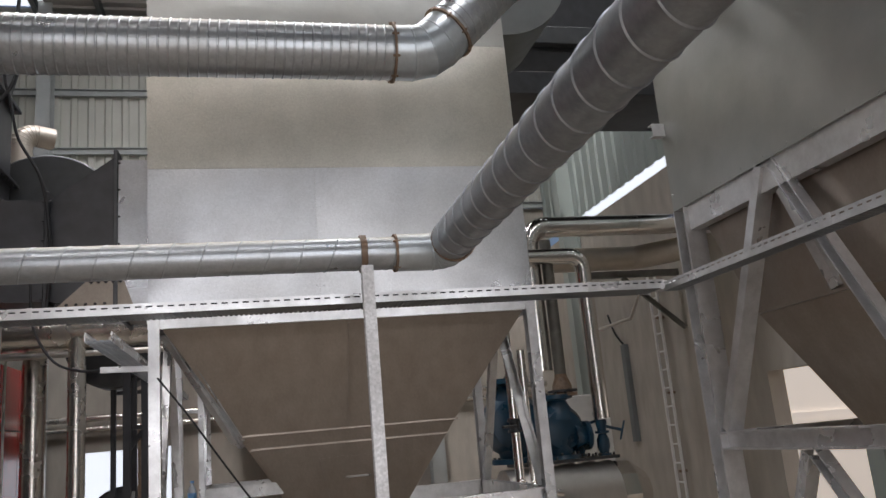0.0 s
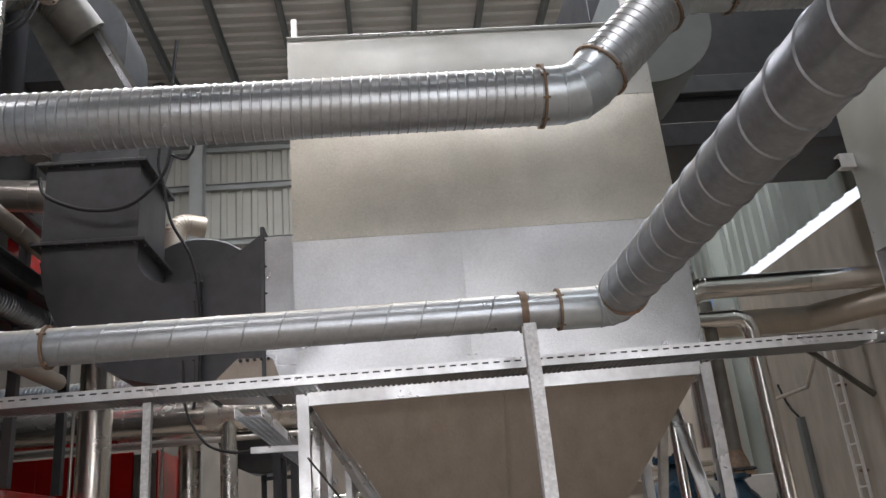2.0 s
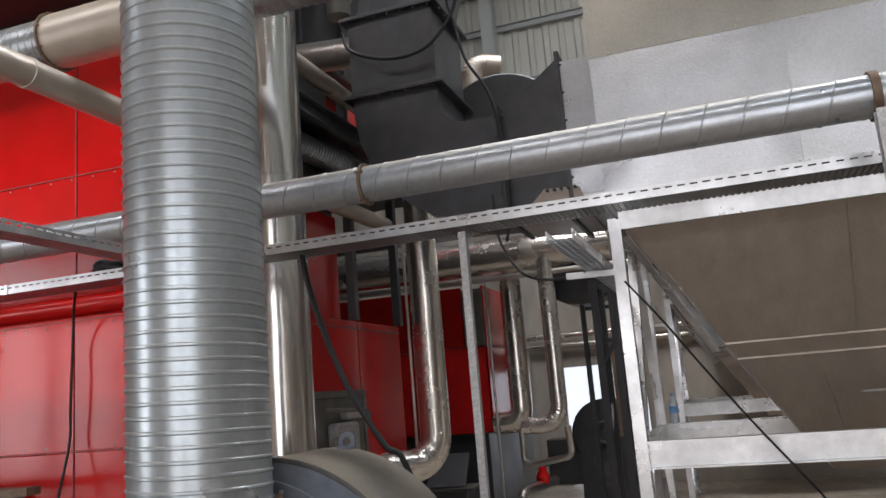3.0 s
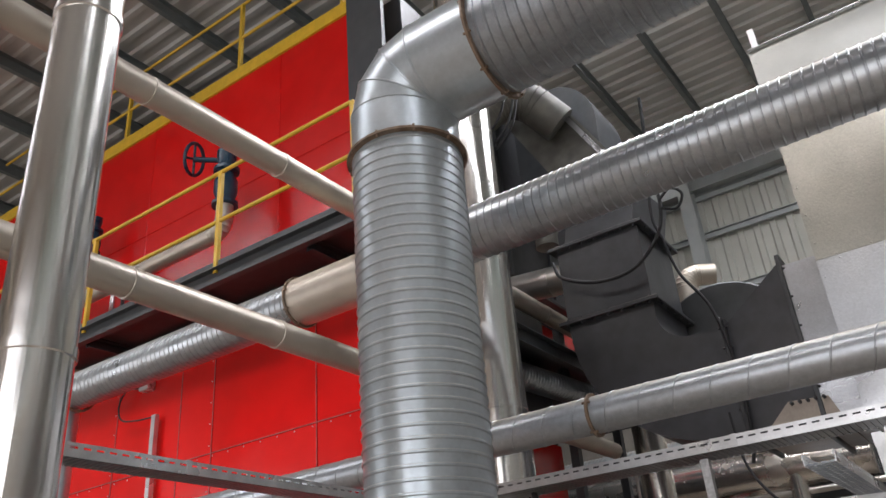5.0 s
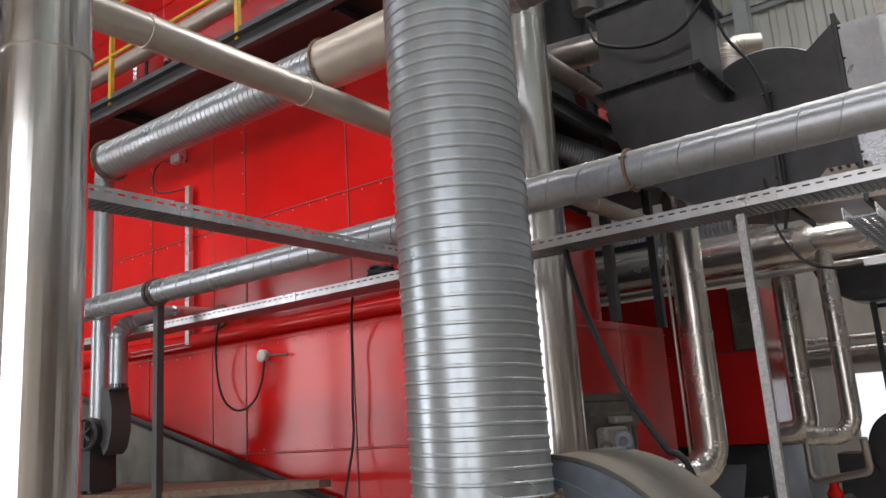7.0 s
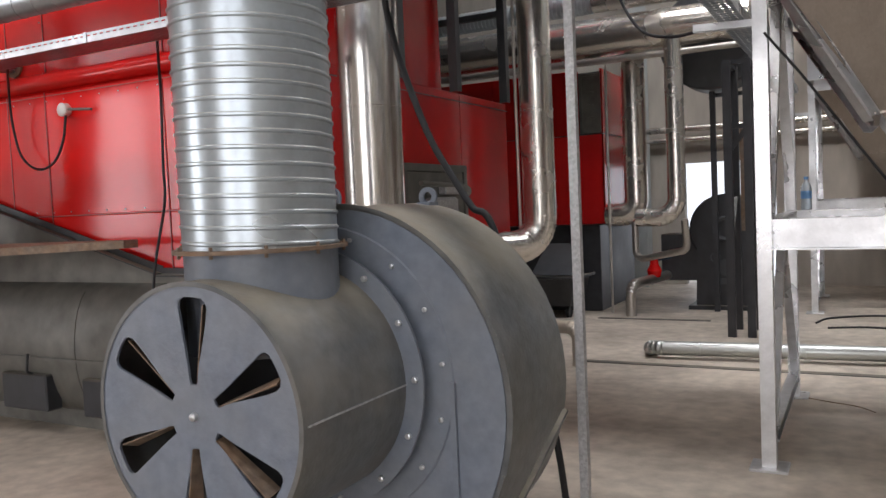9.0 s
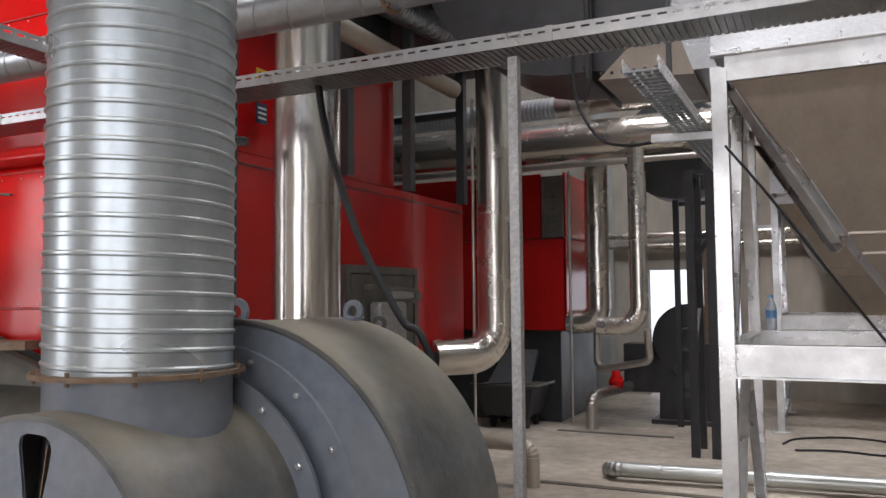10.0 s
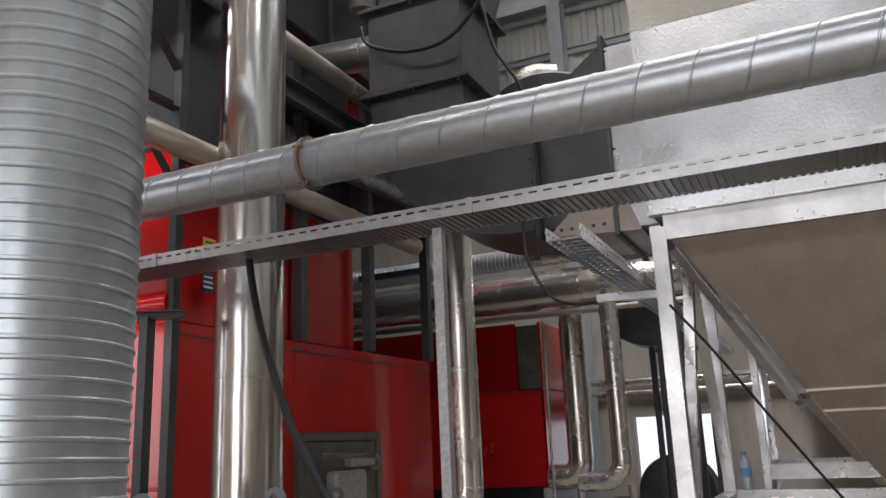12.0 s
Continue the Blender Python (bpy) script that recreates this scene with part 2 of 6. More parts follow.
M["lamp"] = glow("lit_lamp_lens", (1.0, 0.9, 0.75), 12.0)


# ---- builders ----
def thing(name, label, category, group="", kind="", at=(0, 0, 0)):
    ob = new(name)
    ob.empty_display_size = 0.1
    ob.matrix_basis = Matrix.Translation(at)
    return tagged(ob, label, category, group, kind)


def part(name, bm, mat, parent=None, label="", smooth=38):
    me = bpy.data.meshes.new(name)
    bmesh.ops.recalc_face_normals(bm, faces=bm.faces)
    bm.to_mesh(me)
    bm.free()
    if smooth:
        me.shade_smooth()
        me.set_sharp_from_angle(angle=radians(smooth))
    me.materials.append(M[mat])
    ob = new(name, me)
    if parent:
        ob.parent = parent
        ob.matrix_parent_inverse = parent.matrix_basis.inverted()
    if label:
        ob["label"] = label
    return ob


def solid(name, bm, mat, label, category, kind="", group="", smooth=38):
    return tagged(part(name, bm, mat, None, label, smooth), label, category, group, kind)


def studs(name, pts, direction, parent, mat, r=0.009, length=0.03, seg=6):
    """Alike bolts, each its own object on one shared mesh."""
    bm = bmesh.new()
    turned(bm, (0, 0, 0), direction, [(-length * 0.3, r), (length, r), (length * 1.15, r * 0.6)], seg)
    me = bpy.data.meshes.new(name)
    bmesh.ops.recalc_face_normals(bm, faces=bm.faces)
    bm.to_mesh(me)
    bm.free()
    me.materials.append(M[mat])
    for p in pts:
        ob = new(name, me)
        ob.parent = parent
        ob.matrix_parent_inverse = parent.matrix_basis.inverted()
        ob.location = p


def B():
    return bmesh.new()


def box(bm, x0, x1, y0, y1, z0, z1):
    v = [bm.verts.new((x, y, z)) for z in (z0, z1) for x, y in ((x0, y0), (x1, y0), (x1, y1), (x0, y1))]
    for f in ((3, 2, 1, 0), (4, 5, 6, 7), (0, 1, 5, 4), (1, 2, 6, 5), (2, 3, 7, 6), (3, 0, 4, 7)):
        bm.faces.new([v[i] for i in f])
    return bm


def bevel(bm, w=0.004):
    bmesh.ops.bevel(bm, geom=bm.edges[:], offset=w, segments=1, affect="EDGES", clamp_overlap=True)
    return bm


def axes_of(d, up=None):
    d = Vector(d).normalized()
    up = Vector(up) if up else (Vector((0, 0, 1)) if abs(d.z) < 0.95 else Vector((0, 1, 0)))
    u = d.cross(up).normalized()
    return u, u.cross(d).normalized(), d


def loft(bm, rings, close=True, caps=True):
    rows = [[bm.verts.new(p) for p in r] for r in rings]
    n = len(rows[0])
    for a, b in zip(rows, rows[1:]):
        for j in range(n if close else n - 1):
            bm.faces.new((a[j], a[(j + 1) % n], b[(j + 1) % n], b[j]))
    if caps and close:
        bm.faces.new(rows[0][::-1])
        bm.faces.new(rows[-1])
    return bm


SECTION = {
    "rect": lambda w, h, t: [(-w / 2, -h / 2), (w / 2, -h / 2), (w / 2, h / 2), (-w / 2, h / 2)],
    "L": lambda w, h, t: [(-w / 2, -h / 2), (w / 2, -h / 2), (w / 2, -h / 2 + t), (-w / 2 + t, -h / 2 + t), (-w / 2 + t, h / 2), (-w / 2, h / 2)],
    "C": lambda w, h, t: [(-w / 2, -h / 2), (w / 2, -h / 2), (w / 2, -h / 2 + t), (-w / 2 + t, -h / 2 + t), (-w / 2 + t, h / 2 - t), (w / 2, h / 2 - t), (w / 2, h / 2), (-w / 2, h / 2)],
    "I": lambda w, h, t: [(-w / 2, -h / 2), (w / 2, -h / 2), (w / 2, -h / 2 + t), (t / 2, -h / 2 + t), (t / 2, h / 2 - t), (w / 2, h / 2 - t), (w / 2, h / 2), (-w / 2, h / 2), (-w / 2, h / 2 - t), (-t / 2, h / 2 - t), (-t / 2, -h / 2 + t), (-w / 2, -h / 2 + t)],
}


def beam(bm, p0, p1, w=0.06, h=0.06, kind="rect", t=0.008, up=None, turn=0):
    """A rolled section from p0 to p1; w lies sideways, h along up."""
    p0, p1 = Vector(p0), Vector(p1)
    u, v, d = axes_of(p1 - p0, up)
    c, s = math.cos(radians(turn)), math.sin(radians(turn))
    sec = [(a * c - b * s, a * s + b * c) for a, b in SECTION[kind](w, h, t)]
    return loft(bm, [[p + u * a + v * b for a, b in sec] for p in (p0, p1)])


def ring_at(p, u, v, r, seg, twist=0.0):
    return [p + (u * math.cos(2 * math.pi * j / seg + twist) + v * math.sin(2 * math.pi * j / seg + twist)) * r for j in range(seg)]


def cyl(bm, p0, p1, r, r2=None, seg=24, caps=True):
    p0, p1 = Vector(p0), Vector(p1)
    u, v, d = axes_of(p1 - p0)
    return loft(bm, [ring_at(p0, u, v, r, seg), ring_at(p1, u, v, r if r2 is None else r2, seg)], caps=caps)


def turned(bm, p0, direction, profile, seg=32, caps=True):
    """A lathe along direction from p0: profile of (distance, radius)."""
    u, v, d = axes_of(direction)
    return loft(bm, [ring_at(Vector(p0) + d * s, u, v, max(r, 1e-4), seg) for s, r in profile], caps=caps)


def rounded_path(pts, bend, steps):
    """Corner points to a path with round bends; each row is (point, at a seam)."""
    pts = [Vector(p) for p in pts]
    out = [(pts[0], False)]
    for a, b, c in zip(pts, pts[1:], pts[2:]):
        d0, d1 = (b - a).normalized(), (c - b).normalized()
        ang = d0.angle(d1)
        if ang < 0.02:
            out.append((b, False))
            continue
        cut = min(bend * math.tan(ang / 2), (b - a).length * 0.49, (c - b).length * 0.49)
        rad = cut / math.tan(ang / 2)
        axis = d0.cross(d1).normalized()
        mid = b - d0 * cut + axis.cross(d0) * rad
        arm = (b - d0 * cut) - mid
        for k in range(steps + 1):
            out.append((mid + Matrix.Rotation(ang * k / steps, 3, axis) @ arm, True))
    out.append((pts[-1], False))
    return out


def pipe(bm, pts, r, seg=24, bend=0.15, gores=6, ridge=0.0, caps=True):
    """A pipe along corner points; ridge gives each bend the raised seams of a gored elbow."""
    rows = rounded_path(pts, bend, gores)
    P = [p for p, _ in rows]
    tang = []
    for i in range(len(P)):
        a, b = P[max(0, i - 1)], P[min(len(P) - 1, i + 1)]
        d0 = (P[i] - a).normalized() if i else (b - P[i]).normalized()
        d1 = (b - P[i]).normalized() if i < len(P) - 1 else d0
        tang.append((d0 + d1).normalized())
    u, v, d = axes_of(tang[0])
    rings = []
    for i, (p, seam) in enumerate(rows):
        q = tang[i - 1].rotation_difference(tang[i]) if i else None
        if q:
            u, v = q @ u, q @ v
        if seam and ridge:
            for off, rr in ((-0.006, r), (-0.003, r + ridge), (0.003, r + ridge), (0.006, r)):
                rings.append(ring_at(p + tang[i] * off, u, v, rr, seg))
        else:
            rings.append(ring_at(p, u, v, r, seg))
    return loft(bm, rings, caps=caps)


def helix_duct(bm, p0, p1, r, pitch=0.056, rib=0.006, width=0.014, seg=40):
    """A spiral-wound duct: one helical lock seam standing proud of the wall."""
    p0, p1 = Vector(p0), Vector(p1)
    u, v, d = axes_of(p1 - p0)
    length = (p1 - p0).length
    turns = max(2, int(length / pitch))
    pitch = length / turns
    prof = [(0.0, 0.0), (0.0025, 0.0), (pitch - width - 0.0025, 0.0), (pitch - width, 0.0), (pitch - width * 0.7, rib), (pitch - width * 0.3, rib)]
    k = len(prof)
    rows = []
    for i in range(-1, turns):
        for s, dr in prof:
            rows.append((i * pitch + s, dr))
    verts = []
    for s, dr in rows:
        line = []
        for j in range(seg):
            a = 2 * math.pi * j / seg
            ss = min(max(s + pitch * j / seg, 0.0), length)
            line.append(bm.verts.new(p0 + d * ss + (u * math.cos(a) + v * math.sin(a)) * (r + dr)))
        verts.append(line)
    for i in range(len(verts) - 1):
        for j in range(seg - 1):
            bm.faces.new((verts[i][j], verts[i][j + 1], verts[i + 1][j + 1], verts[i + 1][j]))
        if i + 1 + k < len(verts):
            bm.faces.new((verts[i][seg - 1], verts[i + k][0], verts[i + 1 + k][0], verts[i + 1][seg - 1]))
    return bm


def flange(bm, p, direction, r, out=0.022, thick=0.012, bolts=12, bolt=0.006, seg=36):
    d = Vector(direction).normalized()
    p = Vector(p)
    turned(bm, p - d * thick / 2, d, [(0, r - 0.004), (0, r + out), (thick, r + out), (thick, r - 0.004)], seg, caps=False)
    u, v, _ = axes_of(d)
    for i in range(bolts):
        a = 2 * math.pi * (i + 0.3) / bolts
        c = p + (u * math.cos(a) + v * math.sin(a)) * (r + out * 0.6)
        cyl(bm, c - d * (thick / 2 + bolt * 2), c + d * (thick / 2 + bolt * 2), bolt, seg=6)
    return bm


def cable(bm, pts, r=0.008, seg=8, steps=10):
    """A cable through points, as a smooth curve."""
    P = [Vector(p) for p in pts]
    P = [P[0] * 2 - P[1]] + P + [P[-1] * 2 - P[-2]]
    line = []
    for i in range(1, len(P) - 2):
        for k in range(steps):
            t = k / steps
            a, b, c, d = P[i - 1], P[i], P[i + 1], P[i + 2]
            line.append(0.5 * (2 * b + (c - a) * t + (2 * a - 5 * b + 4 * c - d) * t * t + (3 * b - a - 3 * c + d) * t ** 3))
    line.append(P[-2])
    return pipe(bm, line, r, seg, bend=0.0001, gores=1)


def rivets(bm, pts, normal, r=0.006):
    for p in pts:
        turned(bm, p, normal, [(0, r), (r * 0.5, r * 0.8), (r * 0.8, r * 0.3)], 6)
    return bm


def span(a, b, n):
    return [a + (b - a) * (i + 0.5) / n for i in range(n)]


# ---- the hall ----
X0, X1, Y0, Y1, ROOF = -16.0, 5.4, -9.0, 13.6, 9.3


def corrugated(bm, origin, along, across, normal, length, width, pitch=0.25, depth=0.035, crest=0.3):
    """Profiled sheet: ribs run along, repeat across and stand out by normal."""
    o, al, ac, nn = Vector(origin), Vector(along), Vector(across), Vector(normal)
    line, count = [], max(1, round(width / pitch))
    pitch = width / count
    for i in range(count):
        s = i * pitch
        for f, h in ((0, 0), (1 - crest - 0.2, 0), (1 - crest - 0.08, 1), (1 - 0.08, 1)):
            line.append((s + f * pitch, h * depth))
    line.append((width, 0))
    a = [bm.verts.new(o + ac * s + nn * h) for s, h in line]
    b = [bm.verts.new(o + ac * s + nn * h + al * length) for s, h in line]
    for i in range(len(line) - 1):
        bm.faces.new((a[i], a[i + 1], b[i + 1], b[i]))
    return bm


bm = B()
box(bm, -400, 400, -400, 400, -0.4, -0.02)
solid("ground", bm, "concrete", "pale concrete yard around the hall", "ground", "structure", smooth=0)
bm = B()
box(bm, X0, X1 + 0.2, Y0, Y1 + 0.2, -0.015, 0.0)
solid("floor", bm, "concrete", "dusty grey concrete factory floor with stains", "floor", "structure", smooth=0)

# right wall: plastered plinth with a doorway, an open light strip, ribbed cladding above
bm = B()
box(bm, X1, X1 + 0.2, Y0, 6.45, 0, 4.83)
box(bm, X1, X1 + 0.2, 7.72, Y1, 0, 4.83)
box(bm, X1, X1 + 0.2, 6.45, 7.72, 2.0, 4.83)
solid("wall_east", bm, "plaster", "raw grey plastered wall with streaks and a doorway", "wall", "structure", smooth=0)
bm = B()
corrugated(bm, (X1, Y0, 4.97), (0, 0, 1), (0, 1, 0), (-1, 0, 0), ROOF - 4.97, Y1 - Y0, 0.3, 0.03)
solid("wall_cladding_east", bm, "green_clad", "grey-green ribbed sheet cladding above the light strip", "cladding", "structure", smooth=0)
bm = B()
for y in (-6.0, 0.0, 6.0, 12.2):
    beam(bm, (X1 - 0.16, y, 0), (X1 - 0.16, y, ROOF), 0.2, 0.3, "I", 0.014, up=(1, 0, 0))
solid("wall_columns_east", bm, "green_clad", "grey-green steel columns along the wall", "column", "structure", smooth=0)

# far wall: plaster below, cream cladding above, a doorway
bm = B()
box(bm, X0, -2.6, Y1, Y1 + 0.2, 0, 5.6)
box(bm, -1.3, X1, Y1, Y1 + 0.2, 0, 5.6)
box(bm, -2.6, -1.3, Y1, Y1 + 0.2, 1.85, 5.6)
solid("wall_north", bm, "plaster", "beige plastered wall with a bright doorway", "wall", "structure", smooth=0)
bm = B()
corrugated(bm, (X0, Y1 + 0.02, 5.6), (0, 0, 1), (1, 0, 0), (0, -1, 0), 2.3, X1 - X0, 0.27, 0.04)
corrugated(bm, (X0, Y1 + 0.02, 7.9), (0, 0, 1), (1, 0, 0), (0, -1, 0), ROOF - 7.9, X1 - X0, 0.27, 0.04)
solid("wall_cladding_north", bm, "cladding", "cream ribbed sheet cladding", "cladding", "structure", smooth=0)
bm = B()
for z in (5.65, 6.75, 7.8, 8.55):
    beam(bm, (X0, Y1 - 0.08, z), (X1, Y1 - 0.08, z), 0.06, 0.12, "C", 0.008)
solid("wall_girts_north", bm, "beam", "pale horizontal girts carrying the cladding", "girt", "structure", smooth=0)
bm = B()
for x in (-9.2, -3.18, 2.9):
    beam(bm, (x, Y1 - 0.3, 0), (x, Y1 - 0.3, ROOF), 0.22, 0.3, "I", 0.014, up=(0, 1, 0))
solid("wall_columns_north", bm, "beam", "pale grey steel columns before the cladding", "column", "structure", smooth=0)

bm = B()
box(bm, X1 + 0.5, X1 + 0.52, Y0, Y1, 4.4, 5.6)
box(bm, -5.6, -2.2, 12.0, 14.4, ROOF + 0.6, ROOF + 0.62)
box(bm, -4.0, -0.5, Y1 + 1.5, Y1 + 1.52, -0.02, 2.4)
solid("backdrop", bm, "backdrop", "bright overcast distance outside the light strips", "backdrop", "structure", smooth=0)

# wall seen through the east doorway; it glows itself, no sun reaches it
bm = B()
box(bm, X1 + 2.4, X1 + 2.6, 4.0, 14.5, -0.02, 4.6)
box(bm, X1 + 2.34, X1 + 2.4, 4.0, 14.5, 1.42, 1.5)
solid("yard_wall", bm, "yard", "beige wall outside the doorway, glowing in place of sunlight", "wall", "structure", smooth=0)

# walls behind and beside the walk, with large gates to the yard
bm = B()
box(bm, X0, -4.0, Y0 - 0.2, Y0, 0, ROOF)
box(bm, 5.4, X1 + 0.2, Y0 - 0.2, Y0, 0, ROOF)
box(bm, -4.0, 5.4, Y0 - 0.2, Y0, 5.8, ROOF)
solid("wall_south", bm, "plaster", "plastered wall around a wide open gate", "wall", "structure", smooth=0)
bm = B()
box(bm, X0 - 0.2, X0, Y0, -8.7, 0, ROOF)
box(bm, X0 - 0.2, X0, -4.2, Y1, 0, ROOF)
box(bm, X0 - 0.2, X0, -8.7, -4.2, 5.6, ROOF)
solid("wall_west", bm, "plaster", "plastered wall with an open gate", "wall", "structure", smooth=0)

# roof: profiled sheet with light strips, purlins, rafters
bm = B()
for ya, yb in ((Y0, -1.2), (0.0, 6.2), (9.56, 12.68)):
    corrugated(bm, (X0, ya, ROOF), (1, 0, 0), (0, 1, 0), (0, 0, -1), X1 - X0, yb - ya, 0.24, 0.035)
for xa, xb in ((X0, -3.3), (4.5, X1)):
    corrugated(bm, (xa, 6.2, ROOF + 0.005), (1, 0, 0), (0, 1, 0), (0, 0, -1), xb - xa, 3.36, 0.24, 0.035)
for xa, xb in ((X0, -4.5), (-3.2, X1)):
    corrugated(bm, (xa, 12.68, ROOF), (1, 0, 0), (0, 1, 0), (0, 0, -1), xb - xa, 0.72, 0.24, 0.035)
corrugated(bm, (X0, 13.4, ROOF), (1, 0, 0), (0, 1, 0), (0, 0, -1), X1 - X0, 0.6, 0.24, 0.035)
corrugated(bm, (-3.3, 7.4, ROOF + 0.005), (1, 0, 0), (0, 1, 0), (0, 0, -1), 7.8, 1.2, 0.24, 0.035)
solid("ceiling", bm, "roof", "dull white profiled roof sheet with light strips", "roof", "structure", smooth=0)
bm = B()
for i in range(18):
    x = 3.68 - 1.0 * i if i < 8 else -3.32 - 1.18 * (i - 7)
    beam(bm, (x, Y0, ROOF - 0.14), (x, Y1, ROOF - 0.14), 0.07, 0.2, "C", 0.01)
solid("roof_purlins", bm, "purlin", "dark grey roof purlins in even rows", "purlin", "structure", smooth=0)
bm = B()
for y in (-5.0, 3.0, 13.44):
    beam(bm, (X0, y, ROOF - 0.45), (X1, y, ROOF - 0.45), 0.22, 0.42, "I", 0.016)
solid("roof_rafters", bm, "beam", "pale grey steel roof rafters", "rafter", "structure", smooth=0)


# ---- ducts ----
def ring_flange(name, p, d, r, parent, mat="rust", out=0.022, bolts=12):
    return part(name, flange(B(), p, d, r, out, bolts=bolts), mat, parent)


# the wide spiral duct: rises from the fan, turns and runs overhead
FX, FY = -1.896, 3.09
duct = thing("spiral_duct", "wide galvanised spiral duct rising from the grey fan", "duct", at=(FX, FY, 1.27))
part("riser", helix_duct(B(), (FX, FY, 1.27), (FX, FY, 3.67), 0.247, 0.048, 0.005, 0.015, 56), "galv", duct)
ring_flange("flange", (FX, FY, 1.272), (0, 0, 1), 0.25, duct, out=0.03, bolts=10)
ring_flange("flange", (FX, FY, 3.67), (0, 0, 1), 0.25, duct, out=0.025, bolts=10)
part("elbow", pipe(B(), [(FX, FY, 3.67), (FX, FY, 4.08), (FX + 0.52, FY, 4.08)], 0.25, 44, 0.36, 3, 0.004, caps=False), "galv", duct, "smooth gored galvanised elbow")
ring_flange("flange", (FX + 0.52, FY, 4.08), (1, 0, 0), 0.25, duct, out=0.025, bolts=10)
part("overhead_run", helix_duct(B(), (FX + 0.52, FY, 4.08), (5.2, FY, 4.08), 0.247, 0.048, 0.005, 0.015), "galv_dull", duct)

# the upper duct with the dog-leg
DY, DZ, DR = 3.82, 3.63, 0.142
duct = thing("upper_duct", "ribbed galvanised spiral duct with a dog-leg bend", "duct", at=(0.77, DY, DZ))
part("long_run", helix_duct(B(), (-2.6, DY, DZ), (0.77, DY, DZ), DR, 0.046, 0.004, 0.012), "galv_run", duct)
part("sleeve", cyl(B(), (-3.27, DY, DZ), (-2.6, DY, DZ), DR + 0.004, seg=36, caps=False), "insul", duct, "smooth tan-dusted sleeve")
part("far_run", helix_duct(B(), (-5.55, DY, DZ), (-3.27, DY, DZ), DR - 0.01, 0.046, 0.004, 0.012), "galv_run", duct)
part("lower_elbow", pipe(B(), [(0.77, DY, DZ), (0.96, DY, DZ), (1.09, DY, DZ + 0.13)], DR + 0.003, 36, 0.4, 2, 0.003, caps=False), "galv", duct)
part("rise", helix_duct(B(), (1.09, DY, DZ + 0.13), (1.45, DY, DZ + 0.49), DR, 0.046, 0.004, 0.012), "galv_run", duct)
part("upper_elbow", pipe(B(), [(1.45, DY, DZ + 0.49), (1.58, DY, DZ + 0.62), (1.86, DY, DZ + 0.62)], DR + 0.003, 36, 0.36, 2, 0.003, caps=False), "galv", duct)
part("high_run", helix_duct(B(), (1.86, DY, DZ + 0.62), (5.3, DY, DZ + 0.62), DR, 0.046, 0.004, 0.012), "galv_run", duct)
for p, d in (((0.77, DY, DZ), (1, 0, 0)), ((1.09, DY, DZ + 0.13), (1, 0, 1)), ((1.45, DY, DZ + 0.49), (1, 0, 1)), ((1.86, DY, DZ + 0.62), (1, 0, 0)), ((-3.27, DY, DZ), (1, 0, 0)), ((-5.55, DY, DZ), (1, 0, 0))):
    ring_flange("flange", p, d, DR, duct, out=0.018, bolts=8)
part("drop", pipe(B(), [(-5.55, DY, DZ), (-5.732, DY + 0.06, DZ), (-5.732, 3.88, 2.5)], 0.072, 24, 0.15, 4, 0.003), "galv", duct)

# the lower duct and its branch that runs back over the walk
LY, LZ, LR = 3.8, 2.535, 0.081
duct = thing("lower_duct", "smooth galvanised spiral duct at head height", "duct", at=(0.55, LY, LZ))
part("long_run", helix_duct(B(), (-6.4, LY, LZ), (0.7, LY, LZ), LR, 0.15, 0.0025, 0.008), "galv_low", duct)
part("elbow", pipe(B(), [(0.7, LY, LZ), (0.965, LY, LZ), (0.965, LY - 0.16, LZ + 0.02)], LR + 0.012, 32, 0.14, 3, 0.003, caps=False), "galv", duct)
part("branch", helix_duct(B(), (0.957, LY - 0.15, LZ + 0.02), (0.957, -5.0, LZ + 0.03), 0.101, 0.15, 0.005, 0.012), "galv_dull", duct, "darker galvanised branch duct")
for p, d, r in (((0.7, LY, LZ), (1, 0, 0), LR), ((0.965, LY - 0.16, LZ + 0.02), (0, 1, 0), 0.096), ((-1.5, LY, LZ), (1, 0, 0), LR), ((-4.9, LY, LZ), (1, 0, 0), LR)):
    ring_flange("flange", p, d, r, duct, out=0.014, bolts=4)


